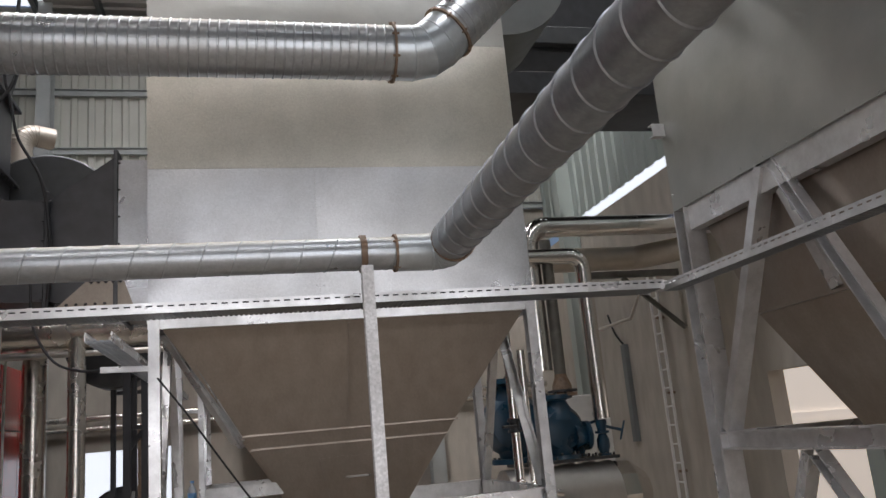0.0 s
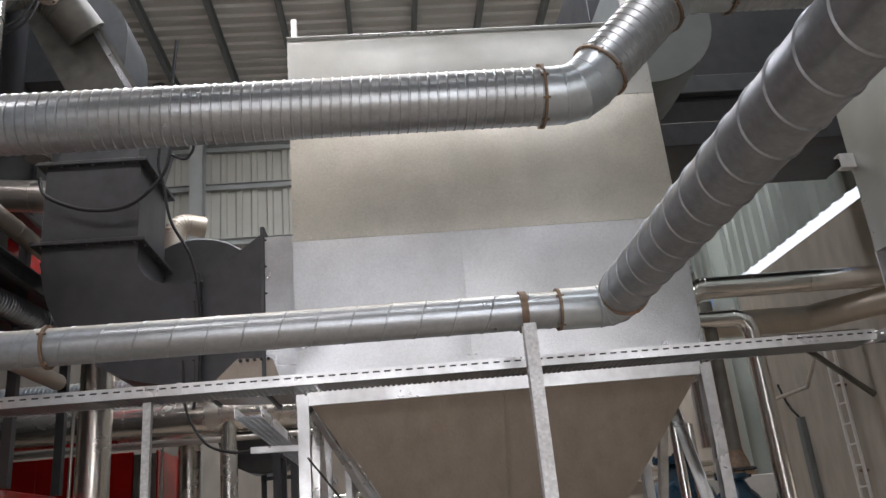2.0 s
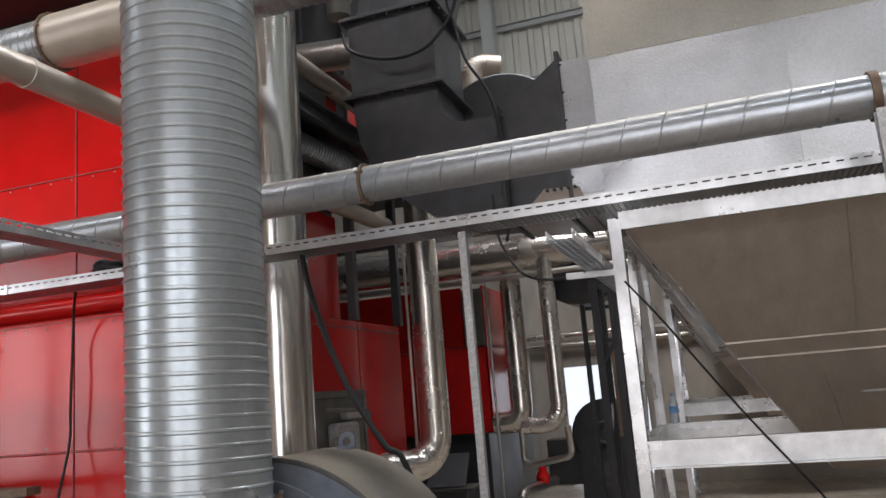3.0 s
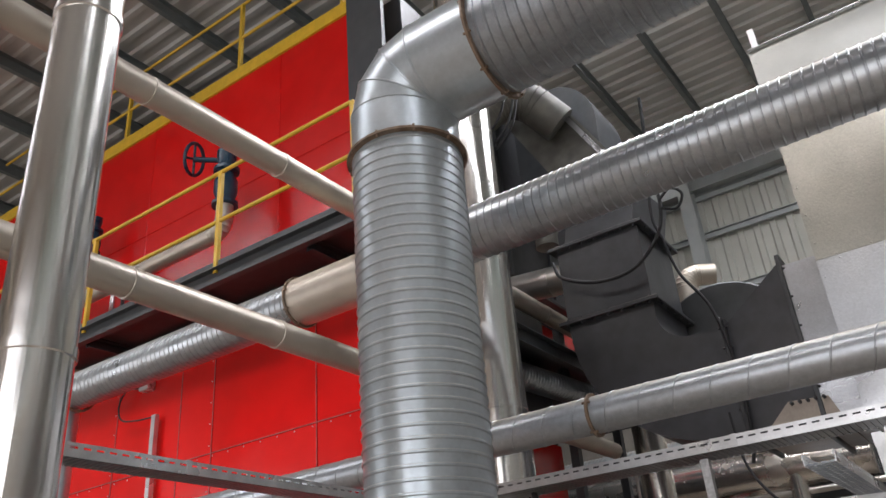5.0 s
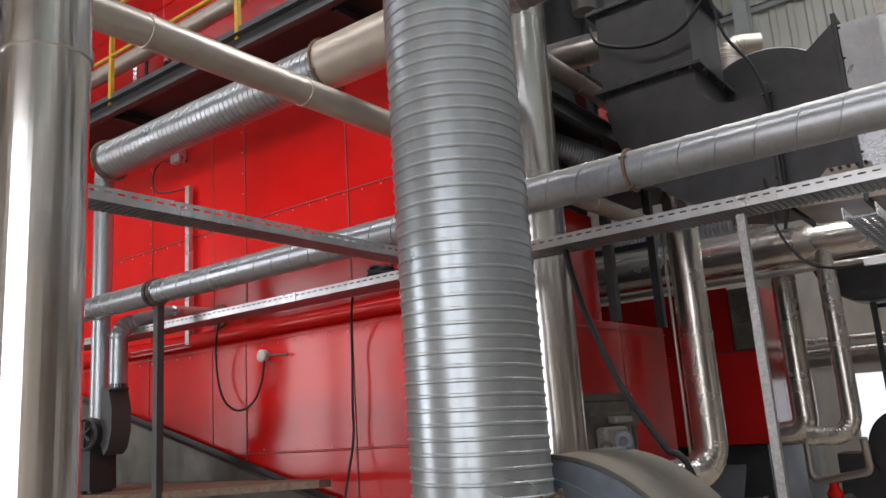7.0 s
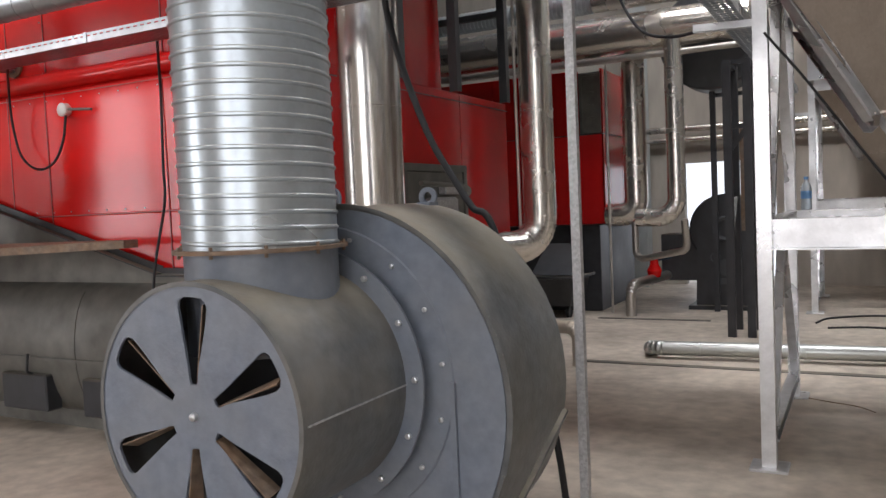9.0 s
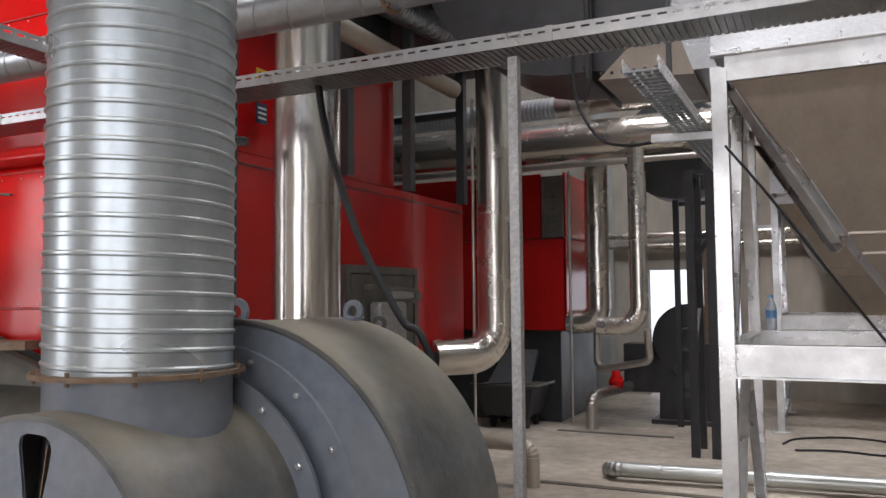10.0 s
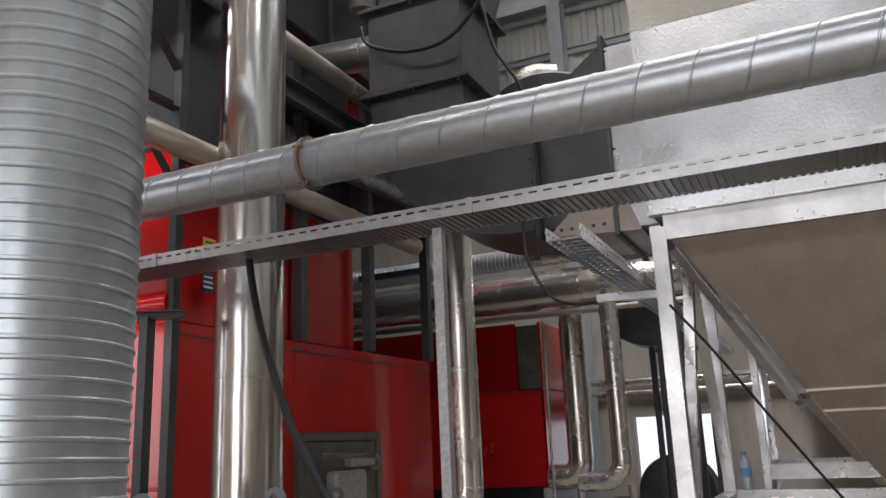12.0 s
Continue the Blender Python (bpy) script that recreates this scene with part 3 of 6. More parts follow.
# ---- cable trays ----
def tray(name, p0, p1, side, label, width=0.2, lip=0.05, group="cable trays", holes=False):
    """A perforated tray from p0 to p1 at its near lower edge; side points across it."""
    ob = thing(name, label, "cable tray", group, at=p0)
    p0, p1, s = Vector(p0), Vector(p1), Vector(side)
    d = (p1 - p0).normalized()
    n = int((p1 - p0).length / 0.05)
    up = Vector((0, 0, 1))
    for k, base in enumerate((p0, p0 + s * width)):
        bm = B()
        for za, zb in ((0, 0.029), (0.037, lip)):
            beam(bm, base + up * (za + zb) / 2, base + d * n * 0.05 + up * (za + zb) / 2, 0.003, zb - za)
        for i in range(n):
            c = base + d * (i * 0.05) + up * 0.033
            beam(bm, c - d * 0.01, c + d * 0.01, 0.003, 0.01)
        part("side_lip", bm, "galv_frame", ob, smooth=0)
    bm = B()
    for i in range(n if holes else n * 2):
        c = p0 + d * (i * (0.05 if holes else 0.025))
        beam(bm, c, c + s * width, 0.014, 0.003)
    for k in range(4 if holes else 1):
        c = p0 + s * width * ((k + 0.5) / 4 if holes else 0.5) + up * 0.006
        beam(bm, c, c + d * n * 0.05, width / 4 * 0.68 if holes else width - 0.004, 0.003)
    part("slotted_bottom", bm, "galv_dull", ob, smooth=0)
    if not holes:
        c = p0 + s * width * 0.5 + up * 0.026
        for k in (-0.3, -0.1, 0.1, 0.3):
            part("cable", pipe(B(), [c + s * width * k, c + s * width * k + d * n * 0.05], width * 0.095, 8), "rubber", ob, "black cable lying in the tray")
    for i in range(1, int(n * 0.05 / 1.4) + 1):
        c = p0 + d * 1.4 * i - s * 0.004
        bm = B()
        beam(bm, c - d * 0.012 + up * 0.025, c + d * 0.012 + up * 0.025, 0.004, lip + 0.004)
        part("joint_plate", bm, "galv_frame", ob, smooth=0)
    return ob


TY, TZ = 4.0, 2.328
tray("cable_tray", (-6.6, TY, TZ), (2.3, TY, TZ), (0, 1, 0), "long perforated galvanised cable tray on posts")
tray("cable_tray", (2.3, TY + 0.1, TZ), (2.3, -4.0, TZ), (1, 0, 0), "perforated galvanised tray running along the second collector", 0.1)
tray("cable_tray", (-2.66, 3.99, TZ + 0.02), (-2.66, 0.6, TZ + 0.02), (-1, 0, 0), "perforated galvanised tray branching from the long one", 0.12)
tray("cable_tray", (-0.79, 4.16, TZ - 0.1), (-0.79, 8.9, TZ - 0.1), (1, 0, 0), "slotted galvanised tray crossing under the long one", 0.12, holes=True)


def post(name, x, y, top, label, mat="spangle", w=0.055, group="tray posts"):
    ob = thing(name, label, "post", group, at=(x, y, 0))
    part("shaft", beam(B(), (x, y, 0.008), (x, y, top), w, w, "C", 0.005, up=(0, 1, 0)), mat, ob, smooth=0)
    part("foot_plate", bevel(box(B(), x - 0.07, x + 0.07, y - 0.07, y + 0.07, 0, 0.01), 0.002), mat, ob, smooth=0)
    return ob


p = post("support_post", 0.54, 3.69, 2.45, "spangled galvanised channel post holding a duct clamp")
part("clamp", turned(B(), (0.525, LY, LZ), (1, 0, 0), [(0, LR), (0, LR + 0.012), (0.03, LR + 0.012), (0.03, LR)], 28, caps=False), "rust", p)
post("support_post", -1.165, 4.1, 2.32, "spangled galvanised channel post under the tray", w=0.035)
p = post("support_post", -4.94, 3.83, 2.45, "grey painted post holding a duct clamp", "charcoal", 0.05)
part("clamp", turned(B(), (-4.96, LY, LZ), (1, 0, 0), [(0, LR), (0, LR + 0.012), (0.03, LR + 0.012), (0.03, LR)], 28, caps=False), "black", p)


# ---- the first dust collector: sheet casing on a hopper in a steel frame ----
def sheet_panel(name, corners, normal, parent, mat, thick=0.006, rivet=0.18, bow=0.0, dents=0):
    """One riveted sheet: four corners in order, standing proud by thick; bow swells it between its upper and lower seam."""
    c = [Vector(p) for p in corners]
    nn = Vector(normal).normalized() * thick
    bm = B()
    if bow:
        out, rng, rows = Vector(normal).normalized(), random.Random(dents), []
        for i in range(13):
            v = i / 12
            row = []
            for j in range(25):
                u = j / 24
                q = c[0].lerp(c[1], u).lerp(c[3].lerp(c[2], u), v)
                edge = min(1.0, 6 * min(u, 1 - u)) * min(1.0, 6 * min(v, 1 - v))
                row.append(bm.verts.new(q + nn + out * (bow * math.sin(math.pi * v) * min(1.0, 5 * min(u, 1 - u)) + edge * rng.uniform(-0.0016, 0.0016))))
            rows.append(row)
        for ra, rb in zip(rows, rows[1:]):
            for j in range(24):
                bm.faces.new((ra[j], ra[j + 1], rb[j + 1], rb[j]))
        rim = [rows[0][0], rows[0][-1], rows[-1][-1], rows[-1][0]]
        back = [bm.verts.new(p) for p in c]
        for line, k in ((rows[0], 0), ([q[-1] for q in rows], 1), (rows[-1][::-1], 2), ([q[0] for q in rows][::-1], 3)):
            bm.faces.new(line + [back[(k + 1) % 4], back[k]])
        bm.faces.new(back)
    else:
        loft(bm, [[p for p in c], [p + nn for p in c]])
    ob = part(name, bm, mat, parent, smooth=20 if bow else 0)
    bm = B()
    pts = []
    for a, b in zip(c, c[1:] + c[:1]):
        n = max(2, int((b - a).length / rivet))
        mid = (c[0] + c[2]) / 2
        for t in span(0, 1, n):
            q = a.lerp(b, t)
            pts.append(q + (mid - q).normalized() * 0.025 + nn)
    rivets(bm, pts, normal)
    tagged(part("rivet_rows", bm, mat, ob, smooth=0), kind="stuff")
    return ob


HX0, HX1, HY0, HY1 = -0.63, 1.93, 5.25, 6.9
col = thing("dust_collector", "tall sheet-clad dust collector over a steel hopper", "dust collector", at=(0.65, 6.0, 0))
part("core", box(B(), HX0 + 0.012, HX1 - 0.012, HY0 + 0.012, HY1, 2.58, 5.02), "sheet_dark", col, smooth=0)
# upper bands tanner and darker: dim reflections are put into the sheet colour
for za, zb, mat in ((2.57, 3.5, "sheet"), (3.502, 4.45, "sheet_tan"), (4.452, 5.03, "sheet_dark")):
    xm = 0.45 if za < 3 else HX1
    sheet_panel("front_sheet", [(HX0, HY0 + 0.012, za), (HX1 if za > 3 else xm, HY0 + 0.012, za), (HX1 if za > 3 else xm, HY0 + 0.012, zb), (HX0, HY0 + 0.012, zb)], (0, -1, 0), col, mat, bow=0.02, dents=int(za * 10))
    if za < 3:
        sheet_panel("front_sheet", [(xm + 0.002, HY0 + 0.012, za), (HX1, HY0 + 0.012, za), (HX1, HY0 + 0.012, zb), (xm + 0.002, HY0 + 0.012, zb)], (0, -1, 0), col, mat, bow=0.016, dents=7)
    sheet_panel("side_sheet", [(HX1 - 0.012, HY0 + 0.012, za), (HX1 - 0.012, HY1, za), (HX1 - 0.012, HY1, zb), (HX1 - 0.012, HY0 + 0.012, zb)], (1, 0, 0), col, mat)
    sheet_panel("side_sheet", [(HX0 + 0.012, HY0 + 0.012, za), (HX0 + 0.012, HY1, za), (HX0 + 0.012, HY1, zb), (HX0 + 0.012, HY0 + 0.012, zb)], (-1, 0, 0), col, mat)
bm = B()
beam(bm, (HX0, HY0, 5.045), (HX1, HY0, 5.045), 0.05, 0.03, "L", 0.005)
beam(bm, (HX0 + 0.05, HY0 + 0.02, 5.04), (HX0 + 0.05, HY0 + 0.02, 5.2), 0.04, 0.04, "L", 0.005)
part("top_angle", bm, "galv_frame", col, smooth=0)
# hopper: upper cone, collar, lower cone
K = dict(x0=-0.085, x1=1.37, y0=5.6, y1=6.5, z=1.745)
top = [(HX0 + 0.08, HY0 + 0.03, 2.44), (HX1 - 0.08, HY0 + 0.03, 2.44), (HX1 - 0.08, HY1 - 0.03, 2.44), (HX0 + 0.08, HY1 - 0.03, 2.44)]
knee = [(K["x0"], K["y0"], K["z"]), (K["x1"], K["y0"], K["z"]), (K["x1"], K["y1"], K["z"]), (K["x0"], K["y1"], K["z"])]
low = [(0.42, 5.9, 0.98), (0.88, 5.9, 0.98), (0.88, 6.25, 0.98), (0.42, 6.25, 0.98)]
part("upper_cone", loft(B(), [[Vector(p) for p in knee], [Vector(p) for p in top]]), "hopper_sheet", col, smooth=0)
part("lower_cone", loft(B(), [[Vector(p) for p in low], [Vector(p) for p in knee]]), "hopper_sheet", col, smooth=0)
bm = B()
for a, b in zip(knee, knee[1:] + knee[:1]):
    beam(bm, a, b, 0.05, 0.012)
part("collar", bm, "hopper_sheet", col, smooth=0)
bm = B()
mids = [Vector(a).lerp(Vector(b), 0.12) for a, b in zip(knee, low)]
for a, b in zip(mids, mids[1:] + mids[:1]):
    beam(bm, a, b, 0.012, 0.012)
part("stiffener", bm, "hopper_sheet", col, smooth=0)
bm = B()
beam(bm, Vector(top[0]).lerp(Vector(top[1]), 0.5) + Vector((-0.02, -0.006, -0.02)), Vector(knee[0]).lerp(Vector(knee[1]), 0.5) + Vector((-0.02, -0.006, 0.02)), 0.014, 0.012)
part("seam_bar", bm, "hopper_sheet", col, smooth=0)
for a, b, w, h in (((HX0 + 0.06, HY0 + 0.015, 2.5), (HX1 - 0.06, HY0 + 0.015, 2.5), 0.03, 0.12), ((HX0, HY0 - 0.006, 2.56), (HX1, HY0 - 0.006, 2.56), 0.05, 0.01),
                   ((HX0 + 0.02, HY0, 2.475), (HX0 + 0.02, HY1, 2.475), 0.05, 0.07), ((HX1 - 0.02, HY0, 2.475), (HX1 - 0.02, HY1, 2.475), 0.05, 0.07)):
    part("top_rail", beam(B(), a, b, w, h), "galv_frame", col, smooth=0)
studs("bolt", [(x, HY0 - 0.012, 2.563) for x in span(HX0, HX1, 12)], (0, 0, 1), col, "galv_frame", 0.01, 0.012)
hat = part("inspection_hatch", loft(B(), [[Vector((x, 5.6 + (1.745 - z) * 0.39 + o, z)) for x, z in ((0.42, 1.56), (0.95, 1.56), (0.86, 1.2), (0.5, 1.2))] for o in (0.0, -0.012)]), "hopper_sheet", col, smooth=0)
part("hatch_handle", pipe(B(), [(0.6, 5.7, 1.42), (0.6, 5.66, 1.42), (0.76, 5.66, 1.42), (0.76, 5.7, 1.42)], 0.007, 8, 0.02, 3), "galv_frame", hat)
# frame
for x in (HX0 + 0.034, HX1 - 0.034):
    for y in (HY0 + 0.03, HY1 - 0.06):
        part("leg", beam(B(), (x, y, 0.012), (x, y, 2.5), 0.068, 0.08, "C", 0.006, up=(0, 1, 0)), "galv_frame", col, smooth=0)
        part("foot_plate", bevel(box(B(), x - 0.09, x + 0.09, y - 0.09, y + 0.09, 0, 0.014), 0.003), "galv_frame", col, smooth=0)
for y in (HY0 + 0.03, HY1 - 0.06):
    part("cross_beam", beam(B(), (HX0, y, 1.168), (HX1, y, 1.168), 0.07, 0.15, "C", 0.008), "galv_frame", col, smooth=0)
for x in (HX0 + 0.045, HX1 - 0.045):
    part("side_beam", beam(B(), (x, HY0 + 0.07, 1.168), (x, HY1 - 0.1, 1.168), 0.07, 0.15, "C", 0.008), "galv_frame", col, smooth=0)
    part("low_beam", beam(B(), (x, HY0 + 0.07, 0.16), (x, HY1 - 0.1, 0.16), 0.06, 0.07, "C", 0.006), "galv_frame", col, smooth=0)
    for y in (HY0 + 0.1, HY1 - 0.13):
        part("brace", beam(B(), (x, 6.04 + 0.06 * (1 if y > 6 else -1), 2.44), (x, y, 1.25), 0.06, 0.06, "L", 0.006), "galv_frame", col, smooth=0)
        part("brace", beam(B(), (x, 6.04 + 0.06 * (1 if y > 6 else -1), 1.09), (x, y, 0.2), 0.05, 0.05, "L", 0.006), "galv_frame", col, smooth=0)
for xa, xb, ends in ((HX0 + 0.1, -0.12, ((HY0 + 0.06, K["y0"]), (HY1 - 0.09, K["y1"]))), (HX1 - 0.1, 1.42, ((HY1 - 0.09, K["y1"]),))):
    for y0, y1 in ends:
        part("hopper_strut", beam(B(), (xa, y0, 2.42), (xb, y1, 1.72), 0.07, 0.06, "C", 0.006), "galv_frame", col, smooth=0)
part("tray_bracket", beam(B(), (HX0, HY0 + 0.03, 2.2), (HX0 - 0.28, HY0 + 0.03, 2.21), 0.04, 0.035, "L", 0.004), "galv_frame", col, smooth=0)

# ---- the second dust collector beside the walk ----
QX, QY = 2.45, 4.13
col = thing("dust_collector", "second sheet-clad dust collector with a braced frame", "dust collector", at=(3.6, 2.3, 0))
part("core", box(B(), QX + 0.012, 4.85, 0.2, QY - 0.012, 2.8, 5.6), "sheet_dark", col, smooth=0)
for za, zb in ((2.8, 3.7), (3.702, 4.65), (4.652, 5.6)):
    for ya, yb in ((0.2, 2.35), (2.352, QY)):
        sheet_panel("side_sheet", [(QX + 0.012, ya, za), (QX + 0.012, yb, za), (QX + 0.012, yb, zb), (QX + 0.012, ya, zb)], (-1, 0, 0), col, "sheet_dark", bow=0.015, dents=int(za * 10 + ya))
    sheet_panel("end_sheet", [(QX + 0.012, QY - 0.012, za), (4.85, QY - 0.012, za), (4.85, QY - 0.012, zb), (QX + 0.012, QY - 0.012, zb)], (0, 1, 0), col, "sheet_dark")
qt = [(QX + 0.11, 0.3, 2.74), (4.8, 0.3, 2.74), (4.8, QY - 0.12, 2.74), (QX + 0.11, QY - 0.12, 2.74)]
qk = [(2.62, 0.7, 2.12), (4.65, 0.7, 2.12), (4.65, 3.73, 2.12), (2.62, 3.73, 2.12)]
ql = [(3.1, 1.1, 1.15), (4.15, 1.1, 1.15), (4.15, 3.34, 1.15), (3.1, 3.34, 1.15)]
part("upper_cone", loft(B(), [[Vector(p) for p in qk], [Vector(p) for p in qt]]), "hopper_sheet", col, smooth=0)
part("lower_cone", loft(B(), [[Vector(p) for p in ql], [Vector(p) for p in qk]]), "hopper_sheet", col, smooth=0)
bm = B()
for a, b in zip(qk, qk[1:] + qk[:1]):
    beam(bm, a, b, 0.04, 0.012)
part("collar", bm, "hopper_sheet", col, smooth=0)
bm = B()
beam(bm, (QX + 0.06, 0.2, 2.73), (QX + 0.06, QY - 0.1, 2.73), 0.07, 0.14, "C", 0.008)
beam(bm, (QX + 0.1, QY - 0.06, 2.73), (4.85, QY - 0.06, 2.73), 0.07, 0.14, "C", 0.008)
part("top_rail", bm, "galv_frame", col, smooth=0)
for y in (QY - 0.06, 0.26):
    for x in (QX + 0.06, 4.8):
        part("leg", beam(B(), (x, y, 0.012), (x, y, 2.8), 0.12, 0.12, "I", 0.01, up=(0, 1, 0)), "galv_frame", col, smooth=0)
        part("foot_plate", bevel(box(B(), x - 0.1, x + 0.1, y - 0.1, y + 0.1, 0, 0.014), 0.003), "galv_frame", col, smooth=0)
part("side_beam", beam(B(), (QX + 0.05, 0.3, 1.475), (QX + 0.05, QY - 0.12, 1.475), 0.1, 0.095, "I", 0.009), "galv_frame", col, smooth=0)
part("cross_beam", beam(B(), (QX + 0.1, QY - 0.06, 1.475), (4.75, QY - 0.06, 1.475), 0.1, 0.095, "I", 0.009), "galv_frame", col, smooth=0)
for a, b, w in (((QX + 0.05, 3.3, 2.79), (QX + 0.05, 3.96, 1.53), 0.09), ((QX + 0.04, 3.22, 2.79), (QX + 0.04, 2.5, 1.53), 0.06), ((QX + 0.07, 3.22, 2.66), (QX + 0.17, 3.1, 2.14), 0.05),
                ((QX + 0.05, 3.35, 1.41), (QX + 0.05, 3.95, 0.2), 0.07), ((QX + 0.05, 3.3, 1.41), (QX + 0.05, 2.3, 0.2), 0.07)):
    part("brace", beam(B(), a, b, w, 0.06, "C", 0.006), "galv_frame", col, smooth=0)
part("tray_bracket", beam(B(), (QX, QY - 0.03, 2.36), (QX - 0.22, QY + 0.05, 2.37), 0.08, 0.05, "L", 0.005), "galv_frame", col, smooth=0)
part("duct_bracket", beam(B(), (QX, QY - 0.03, 3.3), (QX - 0.08, QY - 0.03, 3.3), 0.05, 0.08, "C", 0.008), "galv_frame", col, smooth=0)


# ---- the red boiler ----
RY, RX = 4.67, -2.93
boiler = thing("boiler", "large boiler clad in glossy red steel panels", "boiler", at=(-5.5, 6.5, 0))


def red_panel(x0, x1, y0, y1, z0, z1, parent, mat="red", name="panel"):
    return part(name, bevel(box(B(), x0, x1, y0, y1, z0, z1), 0.006), mat, parent, smooth=0)


part("core", box(B(), -10.5, RX - 0.03, RY + 0.03, 7.58, 1.05, 2.24), "charcoal", boiler, smooth=0)
part("middle_core", box(B(), -10.5, RX - 0.1, RY + 0.03, 6.52, 2.24, 4.3), "charcoal", boiler, smooth=0)
part("base", box(B(), -10.4, RX - 0.25, RY + 0.35, 7.55, 0, 1.05), "black", boiler, smooth=0)
part("upper_core", box(B(), -10.5, -3.97, 5.23, 9.5, 4.3, 7.44), "charcoal", boiler, smooth=0)
edges = [-10.5, -9.0, -7.6, -6.3, -5.05, -3.95, RX]
for xa, xb in zip(edges, edges[1:]):
    for za, zb, off in ((1.05, 1.42, 0.02), (1.425, 2.26, 0.02), (2.265, 3.19, 0.0), (3.195, 4.3, 0.0)):
        red_panel(xa + 0.003, xb - 0.003, RY - off, RY + 0.03, za, zb, boiler)
part("ledge", pipe(B(), [(-10.5, RY - 0.01, 2.33), (RX, RY - 0.01, 2.33)], 0.06, 16), "red", boiler)
uedges = [-10.5, -8.98, -6.95, -4.92, -3.97]
for xa, xb in zip(uedges, uedges[1:]):
    for za, zb in ((4.45, 6.0), (6.005, 7.44)):
        red_panel(xa + 0.003, xb - 0.003, 5.2, 5.23, za, zb, boiler)
bm = B()
rivets(bm, [(x, RY - 0.001, 3.17) for x in span(-10, RX - 0.1, 40)] + [(x, RY - 0.022, 1.45) for x in span(-10, RX - 0.1, 40)] + [(x, RY - 0.022, 2.2) for x in span(-10, RX - 0.1, 40)]
       + [(-5.08, RY - 0.001, z) for z in span(1.1, 4.2, 18)] + [(-6.33, RY - 0.001, z) for z in span(1.1, 4.2, 18)], (0, -1, 0))
tagged(part("rivet_rows", bm, "galv_frame", boiler, smooth=0), kind="stuff")
for z, y in ((3.192, RY - 0.004), (2.235, RY - 0.024), (1.424, RY - 0.024)):
    part("seam_strip", beam(B(), (-10.5, y, z), (RX, y, z), 0.004, 0.005), "seam", boiler, smooth=0)
for x in (-7.6, -6.3, -5.45, -5.05, -3.95):
    part("seam_strip", beam(B(), (x, RY - 0.004, 2.4), (x, RY - 0.004, 4.3), 0.005, 0.004), "seam", boiler, smooth=0)
    part("seam_strip", beam(B(), (x, RY - 0.024, 1.06), (x, RY - 0.024, 2.26), 0.005, 0.004), "seam", boiler, smooth=0)
part("end_wall", box(B(), -3.97, -3.55, 5.15, 5.2, 4.4, 7.6), "charcoal", boiler, "dark grey steel end wall", smooth=0)
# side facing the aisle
for ya, yb, za, zb, off, mat in ((RY + 0.03, 5.7, 1.05, 2.24, 0.0, "red_shaded"), (5.705, 6.67, 1.66, 2.24, 0.0, "red_shaded"), (6.675, 7.58, 1.05, 2.24, 0.0, "red_shaded"),
                                 (RY + 0.03, 5.7, 2.25, 3.12, 0.05, "red_shaded"), (5.75, 6.5, 2.25, 3.1, 0.06, "red_shaded"),
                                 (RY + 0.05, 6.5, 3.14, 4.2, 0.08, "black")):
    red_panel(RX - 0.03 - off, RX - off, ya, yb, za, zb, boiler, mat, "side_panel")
part("corner_angle", beam(B(), (RX + 0.01, RY - 0.02, 0), (RX + 0.01, RY - 0.02, 4.3), 0.05, 0.05, "L", 0.006), "charcoal", boiler, smooth=0)
for y in (5.72, 6.56, 7.5):
    part("side_post", beam(B(), (RX + 0.03, y, 2.24), (RX + 0.03, y, 4.2), 0.07, 0.07, "L", 0.008), "charcoal", boiler, smooth=0)
fd = part("fire_door", bevel(box(B(), RX - 0.02, RX + 0.03, 5.76, 6.62, 1.06, 1.63), 0.01), "grime", boiler, "grimy grey cast door", smooth=0)
part("door_casting", bevel(box(B(), RX + 0.03, RX + 0.12, 5.98, 6.36, 1.1, 1.44), 0.02), "spangle", fd, "pale cast door block", smooth=0)
part("latch_plate", bevel(box(B(), RX + 0.03, RX + 0.1, 6.2, 6.5, 1.46, 1.53), 0.012), "spangle", fd, smooth=0)
for y, z in ((6.0, 1.3), (6.5, 1.48)):
    part("lug_ring", turned(B(), (RX + 0.1, y, z), (0.5, -1, 0), [(0, 0.022), (0, 0.05), (0.02, 0.05), (0.02, 0.022)], 20, caps=False), "grime", fd)
part("door_bar", cyl(B(), (RX + 0.09, 5.85, 1.54), (RX + 0.09, 6.5, 1.52), 0.018, seg=10), "grime", fd)
bm = B()
box(bm, RX - 0.01, RX + 0.035, 5.7, 5.75, 1.05, 1.68)
box(bm, RX - 0.01, RX + 0.035, 6.63, 6.68, 1.05, 1.68)
box(bm, RX - 0.01, RX + 0.035, 5.75, 6.63, 1.63, 1.68)
part("door_surround", bm, "grime", boiler, smooth=0)

# added black sheet: the walkway's shade on the red corner bay
part("end_plate", box(B(), -3.20, RX + 0.02, RY - 0.012, RY - 0.003, 3.2, 4.3), "black", boiler, "black plate standing in for walkway shade at the boiler corner", smooth=0)

